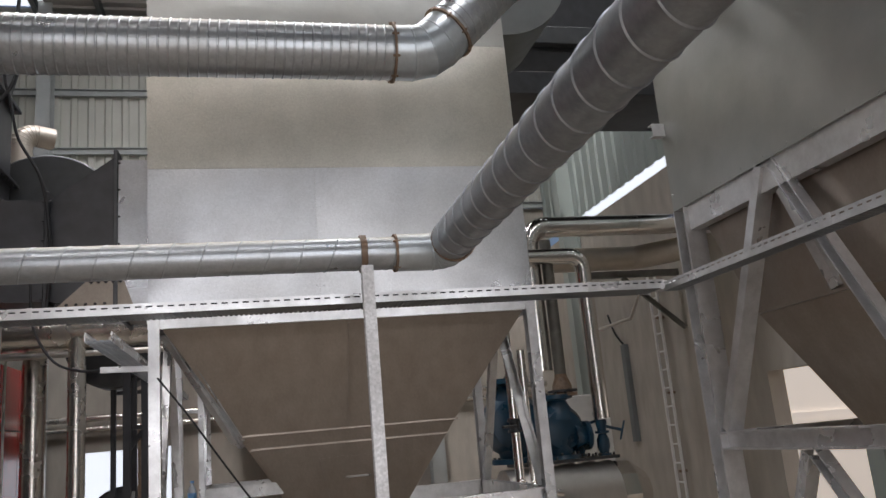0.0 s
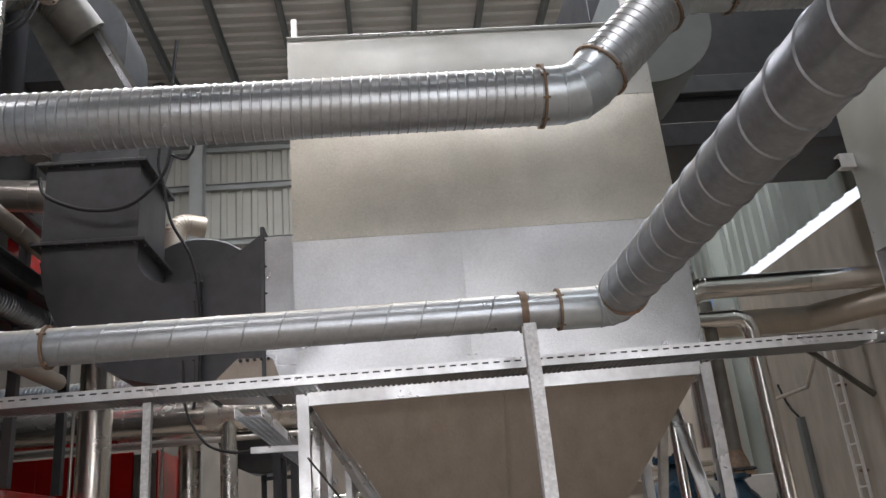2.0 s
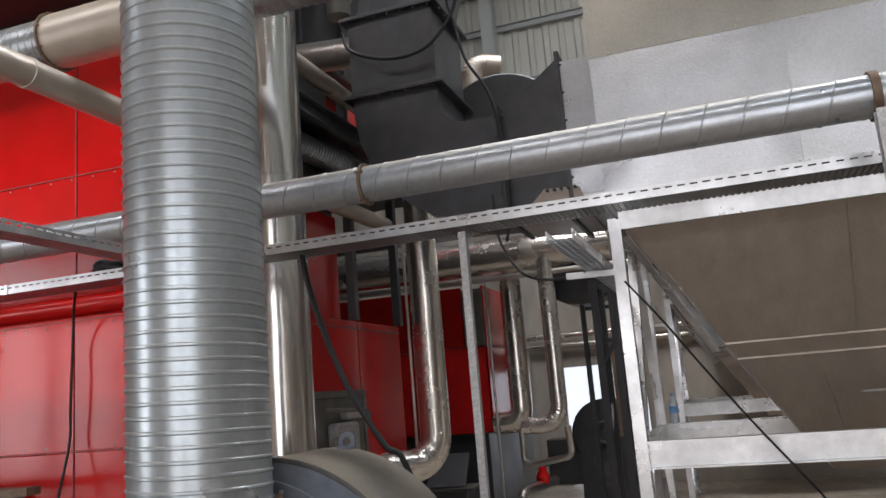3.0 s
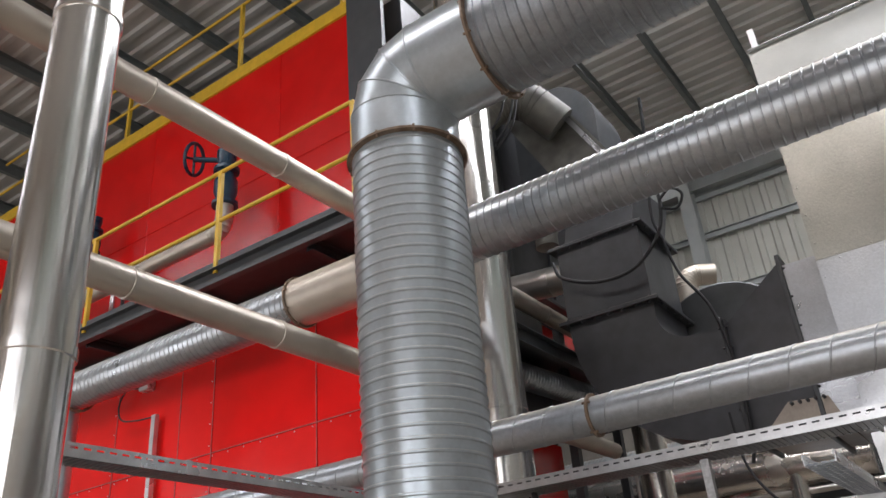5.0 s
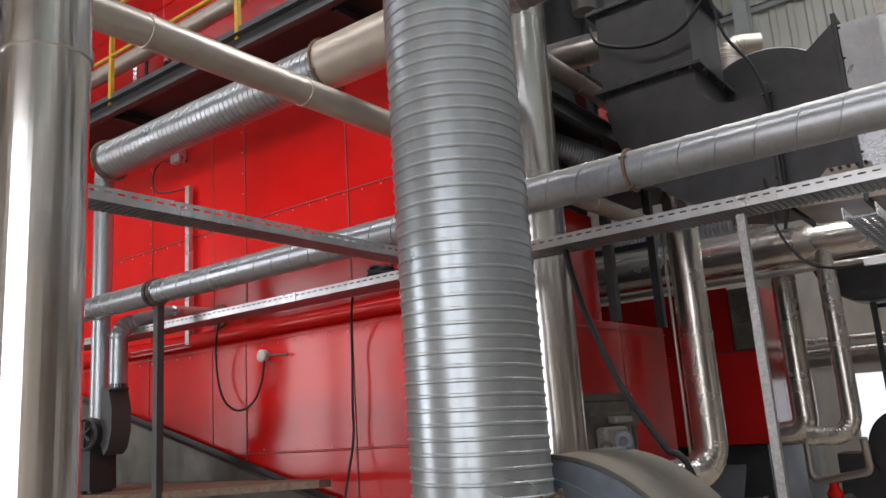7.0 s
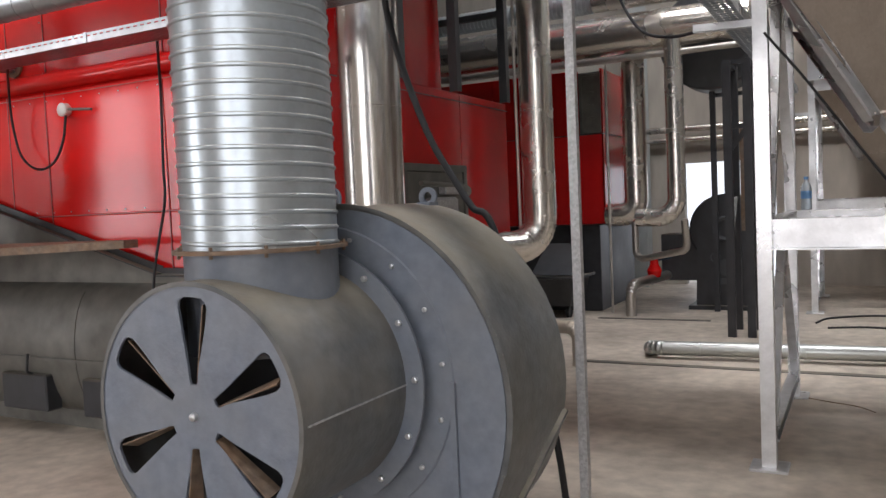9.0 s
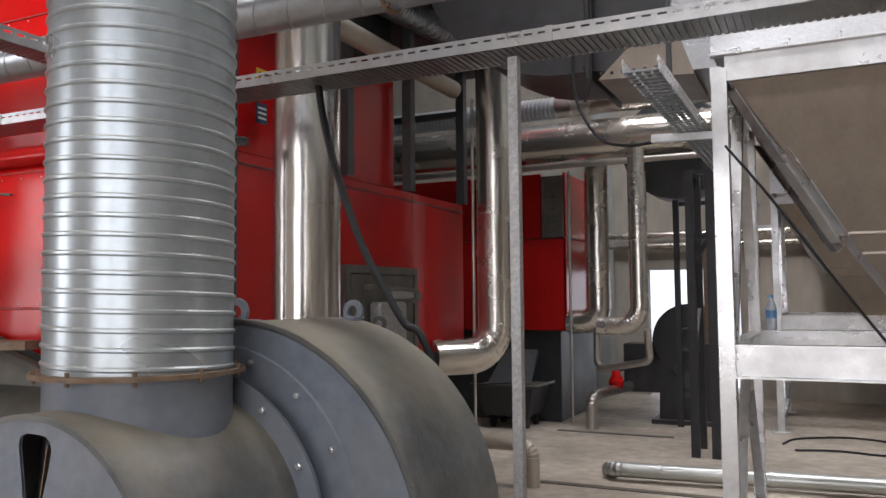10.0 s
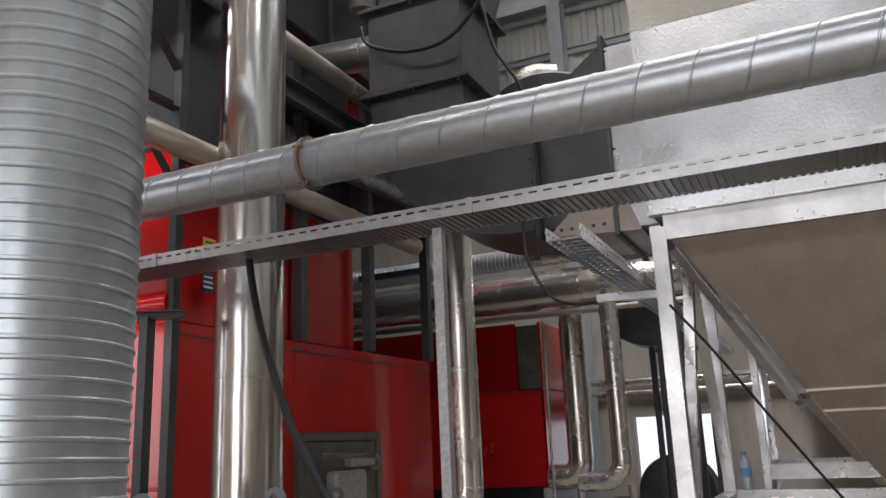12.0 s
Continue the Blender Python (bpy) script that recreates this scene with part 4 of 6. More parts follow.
# walkway round the boiler with yellow rails
wk = thing("walkway", "black steel walkway on the boiler with yellow handrails", "walkway", at=(-5, 4.6, 4.3))
part("deck", box(B(), -10.5, -2.6, 4.24, 5.19, 4.36, 4.4), "black", wk, smooth=0)
part("side_deck", box(B(), -3.95, -2.75, 5.2, 9.0, 3.74, 3.78), "black", wk, smooth=0)
part("edge_channel", beam(B(), (-10.5, 4.2, 4.36), (-2.6, 4.2, 4.36), 0.06, 0.14, "C", 0.008), "charcoal", wk, smooth=0)
part("edge_channel", beam(B(), (-2.72, 5.2, 3.73), (-2.72, 9.0, 3.73), 0.06, 0.14, "C", 0.008), "charcoal", wk, smooth=0)
for x in (-9.0, -7.6, -6.2, -4.9, -3.6):
    part("joist", beam(B(), (x, 4.24, 4.31), (x, 5.2, 4.31), 0.06, 0.1, "C", 0.008), "black", wk, smooth=0)
part("toe_plate", beam(B(), (-10.5, 4.22, 4.47), (-2.7, 4.22, 4.47), 0.006, 0.07), "charcoal", wk, smooth=0)
for z in (4.86, 5.32):
    part("rail", pipe(B(), [(-10.5, 4.22, z), (-3.15, 4.22, z), (-3.15, 4.8, z)], 0.017, 10, 0.03, 3), "yellow", wk)
for x in (-8.6, -6.25, -4.56, -3.15):
    part("rail_post", beam(B(), (x, 4.22, 4.4), (x, 4.22, 5.32), 0.035, 0.035, "L", 0.006), "yellow", wk, smooth=0)
rl = thing("roof_rail", "yellow handrail and kick plate along the boiler top", "handrail", at=(-7, 5.2, 7.44))
part("kick_plate", box(B(), -10.5, -3.97, 5.17, 5.195, 7.4, 7.56), "yellow", rl, smooth=0)
for z in (8.0, 8.5):
    part("rail", pipe(B(), [(-10.5, 5.2, z), (-4.0, 5.2, z)], 0.018, 10), "yellow", rl)
for x in (-9.6, -7.55, -5.55, -4.05):
    part("rail_post", beam(B(), (x, 5.2, 7.44), (x, 5.2, 8.5), 0.04, 0.04, "L", 0.006), "yellow", rl, smooth=0)
sr = thing("side_rail", "yellow handrail along the side walkway", "handrail", at=(-2.78, 6.5, 3.78))
for z in (4.2, 4.66):
    part("rail", pipe(B(), [(-2.78, 7.5, z), (-2.78, 8.9, z)], 0.017, 10), "yellow", sr)
for y in (7.5, 8.85):
    part("rail_post", beam(B(), (-2.78, y, 3.78), (-2.78, y, 4.66), 0.035, 0.035, "L", 0.006), "yellow", sr, smooth=0)

# ---- second boiler further on ----
b2 = thing("boiler", "second red-clad boiler on a black base", "boiler", at=(-4.5, 12, 0))
part("core", box(B(), -8.0, -2.95, 10.54, 12.2, 1.07, 2.9), "charcoal", b2, smooth=0)
part("base", bevel(box(B(), -8.0, -3.02, 10.56, 12.15, 0, 1.06), 0.01), "black", b2, smooth=0)
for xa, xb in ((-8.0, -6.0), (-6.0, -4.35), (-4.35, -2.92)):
    red_panel(xa + 0.003, xb - 0.003, 10.5, 10.54, 1.07, 2.15, b2, "red_shaded")
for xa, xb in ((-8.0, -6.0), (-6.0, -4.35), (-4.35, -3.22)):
    red_panel(xa + 0.003, xb - 0.003, 10.5, 10.54, 2.16, 2.93, b2, "red_shaded")
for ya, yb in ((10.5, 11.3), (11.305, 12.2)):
    red_panel(-2.95, -2.92, ya, yb, 1.07, 2.15, b2, "red_shaded", "side_panel")
    red_panel(-2.95, -2.92, ya, yb, 2.16, 2.93, b2, "red_shaded", "side_panel")
part("recess", box(B(), -3.2, -2.94, 10.51, 10.54, 2.17, 2.88), "grime", b2, "grey recessed inspection box", smooth=0)
bm = B()
for z in (2.35, 2.5, 2.65):
    cyl(bm, (-3.12, 10.5, z), (-3.02, 10.47, z), 0.012, seg=8)
box(bm, -3.2, -3.17, 10.48, 10.51, 2.17, 2.88)
box(bm, -2.97, -2.94, 10.48, 10.51, 2.17, 2.88)
box(bm, -3.17, -2.97, 10.48, 10.51, 2.85, 2.88)
part("recess_frame", bm, "grime", b2, smooth=0)

# ---- jacketed pipes ----
def jacket(name, pts, r, label, mat="steel", bend=0.2, gores=8, group="", joints=(), sides=32, smooth=40):
    ob = thing(name, label, "pipe", group, at=pts[0])
    part("jacket", pipe(B(), pts, r, sides, bend, gores, 0.003), mat, ob, smooth=smooth)
    for p, d in joints:
        part("joint_band", turned(B(), Vector(p) - Vector(d) * 0.012, d, [(0, r), (0.002, r + 0.004), (0.022, r + 0.004), (0.024, r)], 32, caps=False), mat, ob)
    return ob


U = (0, 0, 1)
jacket("riser_pipe", [(-2.51, 4.74, 0.0), (-2.51, 4.74, 7.2)], 0.168, "wide polished steel jacketed riser pipe", joints=[((-2.51, 4.74, z), U) for z in (0.9, 1.93, 2.95, 3.95, 4.95)])
jacket("riser_pipe", [(-1.5, 1.32, 0.0), (-1.5, 1.32, 6.5)], 0.07, "polished steel jacketed riser pipe with vertical seams", sides=56, smooth=0, joints=[((-1.5, 1.32, z), U) for z in (0.62, 1.4, 2.2, 3.0, 3.8)])
jacket("boiler_pipe", [(RX - 0.02, 7.0, 1.0), (-2.605, 7.47, 1.0), (-2.605, 7.47, 3.8)], 0.139, "polished jacketed pipe with an elbow into the boiler", mat="steel_pale", bend=0.25, gores=9, joints=[((-2.605, 7.47, z), U) for z in (1.33, 2.145, 2.95)])
jacket("boiler_pipe", [(RX, 10.6, 1.17), (-2.573, 10.6, 1.17), (-2.573, 10.6, 3.3)], 0.137, "polished jacketed pipe with an elbow at its foot", mat="steel_pale", bend=0.26, gores=9, joints=[((-2.573, 10.6, z), U) for z in (1.5, 2.2, 2.9)])
jacket("boiler_pipe", [(-2.45, 10.1, 1.14), (-1.997, 10.1, 1.14), (-1.997, 10.1, 3.2)], 0.1, "narrow jacketed pipe with an elbow at its foot", mat="steel_pale", bend=0.22, gores=8, joints=[((-1.997, 10.1, z), U) for z in (1.45, 2.2)])
jacket("thin_riser", [(-2.17, 10.75, 1.1), (-2.17, 10.75, 3.2)], 0.03, "thin red-brown pipe behind the jacketed pipes", "copper")
jacket("header_pipe", [(-7.0, 10.2, 3.24), (-1.2, 10.2, 3.22)], 0.222, "horizontal polished jacketed header pipe", "steel_pale", joints=[((x, 10.2, 3.225), (1, 0, 0)) for x in (-3.2, -2.1, -1.3)])
jacket("header_pipe", [(-2.9, 10.2, 3.63), (-1.1, 10.2, 3.63)], 0.122, "horizontal jacketed pipe above the header", "steel_pale", joints=[((x, 10.2, 3.63), (1, 0, 0)) for x in (-2.8, -1.7)])
jacket("header_pipe", [(-7.0, 10.1, 2.94), (-1.0, 10.1, 2.94)], 0.036, "thin horizontal steel pipe under the header", "steel_dull")
jacket("cross_pipe", [(-2.83, -3.0, 4.12), (-2.83, 7.4, 4.12)], 0.07, "pale jacketed pipe running overhead", "insul", joints=[((-2.83, y, 4.12), (0, 1, 0)) for y in (0.4, 1.4, 2.36, 3.2, 4.2, 5.2, 6.2)])
jacket("cross_pipe", [(-2.83, -3.0, 3.13), (-2.83, 7.2, 3.13)], 0.068, "pale jacketed pipe running overhead", "insul", joints=[((-2.83, y, 3.13), (0, 1, 0)) for y in (0.4, 1.4, 2.36, 3.2, 4.2, 5.2, 6.2)])


# ---- the grey centrifugal fan under the spiral duct ----
FZ, FR = 0.80, 0.395
DISC, JOIN, SY0, SY1 = 2.755, 3.30, 3.385, 3.93
fan = thing("centrifugal_fan", "grey painted centrifugal fan with a slotted round inlet", "fan", at=(FX, 3.4, 0))
part("inlet_barrel", turned(B(), (FX, DISC + 0.006, FZ), (0, 1, 0), [(0, FR - 0.012), (0, FR), (JOIN - DISC, FR), (JOIN - DISC, FR - 0.012)], 72, caps=False), "fan_rim", fan)


def slotted_disc(bm, y, R, slots=6, r0=0.095, r1=0.352, first=0.02):
    """A round plate with wedge-shaped radial slots, lying at y."""
    def at(r, a):
        return (FX + r * math.sin(a), y, FZ + r * math.cos(a))

    def strip(ring_a, ring_b):
        va, vb = [bm.verts.new(p) for p in ring_a], [bm.verts.new(p) for p in ring_b]
        for i in range(len(va) - 1):
            bm.faces.new((va[i], va[i + 1], vb[i + 1], vb[i]))

    full = [2 * math.pi * i / 72 for i in range(73)]
    strip([at(0.002, a) for a in full], [at(r0, a) for a in full])
    strip([at(r1, a) for a in full], [at(R, a) for a in full])
    step = 2 * math.pi / slots
    for k in range(slots):
        rings = []
        for r, ha, hb in ((r0, 0.012, 0.012), (0.16, 0.027, 0.02), (0.22, 0.043, 0.03), (0.28, 0.058, 0.04), (0.325, 0.066, 0.048), (0.343, 0.06, 0.044), (r1, 0.044, 0.03)):
            lo = first + k * step + ha / r
            hi = first + (k + 1) * step - hb / r
            rings.append([at(r, lo + (hi - lo) * i / 10) for i in range(11)])
        for ra, rb in zip(rings, rings[1:]):
            strip(ra, rb)
    bmesh.ops.remove_doubles(bm, verts=bm.verts[:], dist=0.0008)
    return bm


disc = part("inlet_disc", slotted_disc(B(), DISC, FR), "fan_grey", fan, "flat grey disc with radial slots", smooth=0)
part("disc_back", slotted_disc(B(), DISC + 0.008, FR - 0.003), "fan_grey", disc, smooth=0)
part("disc_edge", turned(B(), (FX, DISC - 0.003, FZ), (0, 1, 0), [(0, FR - 0.012), (0, FR + 0.003), (0.014, FR + 0.003), (0.014, FR - 0.012)], 72, caps=False), "fan_rim", disc)
part("hub_bolt", turned(B(), (FX, DISC, FZ), (0, -1, 0), [(0, 0.014), (0.012, 0.012), (0.016, 0.006)], 10), "galv_frame", disc)
for k in range(6):
    a = 0.02 + k * math.pi / 3
    ua, ub = Vector((math.sin(a), 0, math.cos(a))), Vector((math.cos(a), 0, -math.sin(a)))
    o = Vector((FX, DISC, FZ))
    q = [o + ua * 0.1 + ub * 0.013, o + ua * 0.33 + ub * 0.048, o + ua * 0.33 + ub * 0.03 + Vector((0, 0.05, 0)), o + ua * 0.1 + ub * 0.008 + Vector((0, 0.03, 0))]
    part("slot_lip", loft(B(), [q, [p + ub * 0.004 for p in q]]), "rust", disc, "rust-edged bent slot lip", smooth=0)
part("inner_baffle", cyl(B(), (FX, 3.05, FZ), (FX, 3.06, FZ), FR - 0.013, seg=48), "black", fan)
part("seam", beam(B(), (FX + FR * 0.998, DISC + 0.02, FZ + 0.0), (FX + FR * 0.998, JOIN, FZ + 0.0), 0.01, 0.005), "spangle", fan, smooth=0)
part("barrel_flange", turned(B(), (FX, JOIN, FZ), (0, 1, 0), [(0, FR - 0.01), (0, FR + 0.066), (0.012, FR + 0.066), (0.022, FR + 0.022), (SY0 - JOIN, FR + 0.022)], 72, caps=False), "fan_grey", fan)
studs("bolt", [(FX + (FR + 0.038) * math.sin(2 * math.pi * (k + 0.4) / 14), JOIN, FZ + (FR + 0.038) * math.cos(2 * math.pi * (k + 0.4) / 14)) for k in range(14)], (0, -1, 0), fan, "galv_frame", 0.011, 0.012)


def scroll_r(a):
    """Radius of the scroll by the angle from straight up, clockwise seen from the front."""
    return 0.575 + 0.215 * max(0.0, min(1.0, (a + 0.2) / 2.6))


def scroll_line(off=0.0):
    pts = []
    for k in range(57):
        a = -1.9 + k * (math.pi + 1.9) / 56
        pts.append((FX + (scroll_r(a) + off) * math.sin(a), max(0.08, FZ + (scroll_r(a) + off) * math.cos(a))))
    pts.append((FX - 1.0, pts[-1][1]))
    pts.append((FX - 1.0, FZ - 0.25))
    pts.append((FX - 0.72, FZ - 0.2))
    return pts


part("scroll_housing", loft(B(), [[Vector((x, y, z)) for x, z in scroll_line()] for y in (SY0, SY1)]), "fan_rim", fan, smooth=30)
lip = scroll_line(0.004)
bm = B()
for (xa, za), (xb, zb) in zip(lip, lip[1:]):
    beam(bm, (xa, SY0 - 0.002, za), (xb, SY0 - 0.002, zb), 0.016, 0.01)
part("front_rim", bm, "fan_rim", fan, smooth=0)
part("front_face", loft(B(), [[Vector((x, y, z)) for x, z in scroll_line(-0.012)] for y in (SY0 - 0.005, SY0 + 0.001)]), "fan_grey", fan, smooth=0)
part("front_plate", turned(B(), (FX, SY0 - 0.006, FZ), (0, -1, 0), [(0, 0.42), (0, 0.535), (0.006, 0.53), (0.006, 0.42)], 72, caps=False), "fan_grey", fan)
studs("bolt", [(FX + 0.5 * math.sin(a), SY0 - 0.012, FZ + 0.5 * math.cos(a)) for a in span(-1.4, 2.4, 10)], (0, -1, 0), fan, "galv_frame", 0.009, 0.008)
lug = part("lug_base", bevel(box(B(), FX - 0.07, FX + 0.06, SY0 + 0.1, SY0 + 0.16, FZ + 0.54, FZ + 0.6), 0.004), "fan_grey", fan, smooth=0)
part("lifting_eye", turned(B(), (FX - 0.02, SY0 + 0.12, FZ + 0.625), (0, 1, 0), [(0, 0.022), (0, 0.045), (0.014, 0.045), (0.014, 0.022)], 20, caps=False), "fan_grey", lug)
lug = part("lug_base", bevel(box(B(), FX + 0.14, FX + 0.2, SY1 - 0.06, SY1 + 0.02, FZ + 0.52, FZ + 0.6), 0.004), "fan_grey", fan, smooth=0)
part("lifting_eye", turned(B(), (FX + 0.17, SY1 - 0.02, FZ + 0.62), (0, 1, 0), [(0, 0.02), (0, 0.04), (0.014, 0.04), (0.014, 0.02)], 20, caps=False), "fan_grey", lug)
part("stiffener", beam(B(), (FX + 0.53, SY0 - 0.014, FZ + 0.0), (FX + 0.53, SY0 - 0.014, 0.1), 0.02, 0.014), "fan_grey", fan, smooth=0)
part("stiffener", beam(B(), (FX + 0.74, SY1 - 0.06, 0.6), (FX + 0.7, SY0 + 0.02, 0.34), 0.02, 0.012), "fan_rim", fan, smooth=0)
part("collar", turned(B(), (FX, FY, 0.95), (0, 0, 1), [(0, 0.246), (0.315, 0.246)], 44, caps=False), "fan_grey", fan)
for x in (FX - 0.55, FX + 0.42):
    for y in (SY0 + 0.05, SY1 - 0.05):
        part("leg", beam(B(), (x, y, 0.02), (x, y, 0.4), 0.07, 0.07, "L", 0.008), "charcoal", fan, smooth=0)
part("base_frame", bevel(box(B(), FX - 1.0, FX + 0.6, SY0 - 0.02, SY1, 0.0, 0.07), 0.006), "charcoal", fan, smooth=0)
for x in (FX - 0.2, FX + 0.2):
    part("barrel_leg", beam(B(), (x, 2.9, 0.0), (x, 2.9, 0.5), 0.05, 0.05, "L", 0.006), "charcoal", fan, smooth=0)


# ---- the black flue elbow on the first collector's side ----
flue = thing("flue_duct", "matt black flanged flue elbow with a tapered inlet", "duct", at=(-2.2, 6.4, 3.3))
FY0, FY1 = 6.05, 6.75
outline = [(-2.56, 4.55), (-2.56, 3.9)]
for k in range(13):
    a = math.pi + k * math.pi / 2 / 12
    outline.append((-1.55 + 1.0 * math.cos(a), 3.82 + 1.02 * math.sin(a)))
outline += [(-1.41, 2.8), (-1.41, 3.55), (-1.64, 3.55)]
for k in range(9):
    a = 1.5 * math.pi - k * math.pi / 2 / 8
    outline.append((-1.64 + 0.22 * math.cos(a), 3.77 + 0.22 * math.sin(a)))
outline += [(-1.86, 3.9), (-1.86, 4.55)]
bm = B()
loft(bm, [[Vector((x, y, z)) for x, z in outline] for y in (FY0, FY1)])
part("elbow", bm, "flue", flue, smooth=30)
bm = B()
ra = [Vector(p) for p in ((-1.4, FY0, 2.8), (-1.4, FY1, 2.8), (-1.4, FY1, 3.55), (-1.4, FY0, 3.55))]
rb = [Vector(p) for p in ((-0.95, FY0 - 0.05, 2.72), (-0.95, FY1, 2.72), (-0.95, FY1, 3.86), (-0.95, FY0 - 0.05, 3.86))]
loft(bm, [ra, rb])
part("taper", bm, "flue", flue, smooth=0)
for z in (3.9, 4.55):
    bm = bevel(box(B(), -2.62, -1.8, FY0 - 0.05, FY1 + 0.05, z - 0.015, z + 0.015), 0.004)
    f = part("flange", bm, "flue", flue, smooth=0)
    studs("bolt", [(x, FY0 - 0.03, z - 0.02) for x in span(-2.6, -1.82, 7)] + [(-1.82, y, z - 0.02) for y in span(FY0, FY1, 5)], (0, 0, 1), f, "black", 0.01, 0.045)
for x, za, zb in ((-1.405, 2.74, 3.6), (-0.94, 2.68, 3.92)):
    f = part("flange", bevel(box(B(), x - 0.015, x + 0.015, FY0 - 0.06, FY1 + 0.05, za, zb), 0.004), "black" if x < -1 else "charcoal", flue, smooth=0)
    studs("bolt", [(x - 0.02, FY0 - 0.035, z) for z in span(za, zb, 6)], (1, 0, 0), f, "black", 0.01, 0.045)
part("collector_stub", box(B(), -0.925, -0.62, FY0 - 0.04, FY1, 2.72, 3.84), "sheet", flue, "pale sheet stub on the collector", smooth=0)
part("upper_neck", loft(B(), [[Vector(p) for p in ((-2.5, FY0 + 0.02, 4.56), (-1.9, FY0 + 0.02, 4.56), (-1.9, FY1, 4.56), (-2.5, FY1, 4.56))],
                              [Vector(p) for p in ((-2.45, FY0 + 0.1, 4.95), (-1.85, FY0 + 0.1, 4.95), (-1.85, FY1 + 0.2, 5.05), (-2.45, FY1 + 0.2, 5.05))]]), "flue", flue, smooth=0)


part("collar_boot", loft(B(), [[Vector((x, 6.0 + d, z)) for x, z in [(-1.124, 2.935), (-0.881, 2.921), (-0.804, 2.695), (-1.346, 2.728)]] for d in (0.0, 0.65)]), "hopper_sheet", flue, "dusty sheet boot under the tapered inlet", smooth=0)
studs("bolt", [(x, 5.985, 2.915) for x in span(-1.124, -0.881, 5)], (0, -1, 0), flue, "black", 0.012, 0.02)

# ---- the same collector again further down the hall ----
first = [o for o in bpy.data.objects if o.name == "dust_collector"][0]
copy_thing(first, Matrix.Translation((0.58, 11.5, 0)))
tagged(first, "tall sheet-clad dust collector over a galvanised hopper frame", "dust collector")

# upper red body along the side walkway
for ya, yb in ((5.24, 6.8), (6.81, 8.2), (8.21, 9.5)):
    red_panel(-3.97, -3.94, ya, yb, 3.79, 7.44, boiler, "red_shaded", "side_panel")
part("top_beam", beam(B(), (RX - 0.02, RY, 2.2), (RX - 0.02, 7.6, 2.2), 0.05, 0.05, "L", 0.006), "charcoal", boiler, smooth=0)
bm = B()
beam(bm, (RX + 0.03, 7.5, 3.4), (RX + 0.03, 6.9, 4.1), 0.05, 0.05, "L", 0.006)
beam(bm, (RX + 0.03, 7.5, 3.0), (RX - 0.6, 7.5, 3.0), 0.05, 0.05, "L", 0.006)
part("side_brace", bm, "charcoal", boiler, smooth=0)
bm = B()
beam(bm, (RX, 4.3, 3.35), (RX, 4.62, 3.0), 0.05, 0.05, "L", 0.006)
beam(bm, (RX, 4.25, 3.4), (RX, 4.66, 3.4), 0.06, 0.06, "L", 0.006)
beam(bm, (RX, 4.25, 4.0), (RX, 4.66, 3.6), 0.05, 0.05, "L", 0.006)
part("walkway_bracket", bm, "black", boiler, smooth=0)
st = thing("steel_stanchion", "black steel stanchion with a short arm by the boiler corner", "post", at=(-2.78, 4.35, 0))
part("shaft", beam(B(), (-2.78, 4.35, 0), (-2.78, 4.35, 2.2), 0.05, 0.05, "rect"), "black", st, smooth=0)
part("arm", beam(B(), (-2.9, 4.35, 2.22), (-2.6, 4.38, 2.2), 0.04, 0.04, "C", 0.006), "black", st, smooth=0)


def sign(z, mat, w, h, label):
    ob = thing("sign", label, "sign", "boiler signs", at=(RX + 0.012, 4.86, z))
    part("plate", box(B(), RX + 0.003, RX + 0.007, 4.86, 4.86 + w, z, z + h), mat, ob, smooth=0)
    for k in range(3):
        zz = z + h * (0.2 + 0.25 * k)
        part("line", box(B(), RX + 0.008, RX + 0.01, 4.86 + w * 0.12, 4.86 + w * 0.88, zz, zz + h * 0.1), "black" if mat == "yellow" else "white", ob, smooth=0)


sign(2.62, "yellow", 0.13, 0.1, "small yellow warning sign with black bars on the boiler")
sign(2.42, "blue", 0.09, 0.11, "small blue sign with pale bars on the boiler")


# ---- low plant before the boiler front ----
tr = thing("ash_trough", "grimy grey steel ash trough below the boiler front", "trough", at=(-5.3, 4.5, 0))
bm = B()
prof = [(-9.0, 0.0), (-3.35, 0.0), (-3.35, 1.03), (-4.0, 1.04), (-6.55, 1.77), (-9.0, 2.45)]
loft(bm, [[Vector((x, y, z)) for x, z in prof] for y in (4.6, 4.66)])
part("sloping_plate", bm, "grime", tr, smooth=0)
bm = B()
beam(bm, (-9.0, 4.58, 2.47), (-6.55, 4.58, 1.79), 0.06, 0.05, "L", 0.008)
beam(bm, (-6.55, 4.58, 1.79), (-4.0, 4.58, 1.06), 0.06, 0.05, "L", 0.008)
beam(bm, (-4.0, 4.58, 1.05), (-3.35, 4.58, 1.04), 0.06, 0.05, "L", 0.008)
part("edge_angle", bm, "black", tr, smooth=0)
part("trough_wall", loft(B(), [[Vector((x, 4.6 - 0.2 * math.sin(a), 0.55 + 0.43 * math.cos(a))) for a in [math.pi * i / 14 for i in range(15)]] for x in (-9.0, -3.35)]), "grime", tr, smooth=30)
part("shelf", loft(B(), [[Vector(p) for p in ((-9.0, 3.6, z), (-5.2, 3.75, z), (-3.85, 4.2, z + 0.03), (-3.85, 4.3, z + 0.03), (-5.0, 4.58, z), (-9.0, 4.58, z))] for z in (1.19, 1.235)]), "rust", tr, "rusty flat steel shelf", smooth=0)
part("seam_strip", beam(B(), (-9.0, 4.395, 0.5), (-3.4, 4.395, 0.5), 0.01, 0.02), "grime", tr, smooth=0)
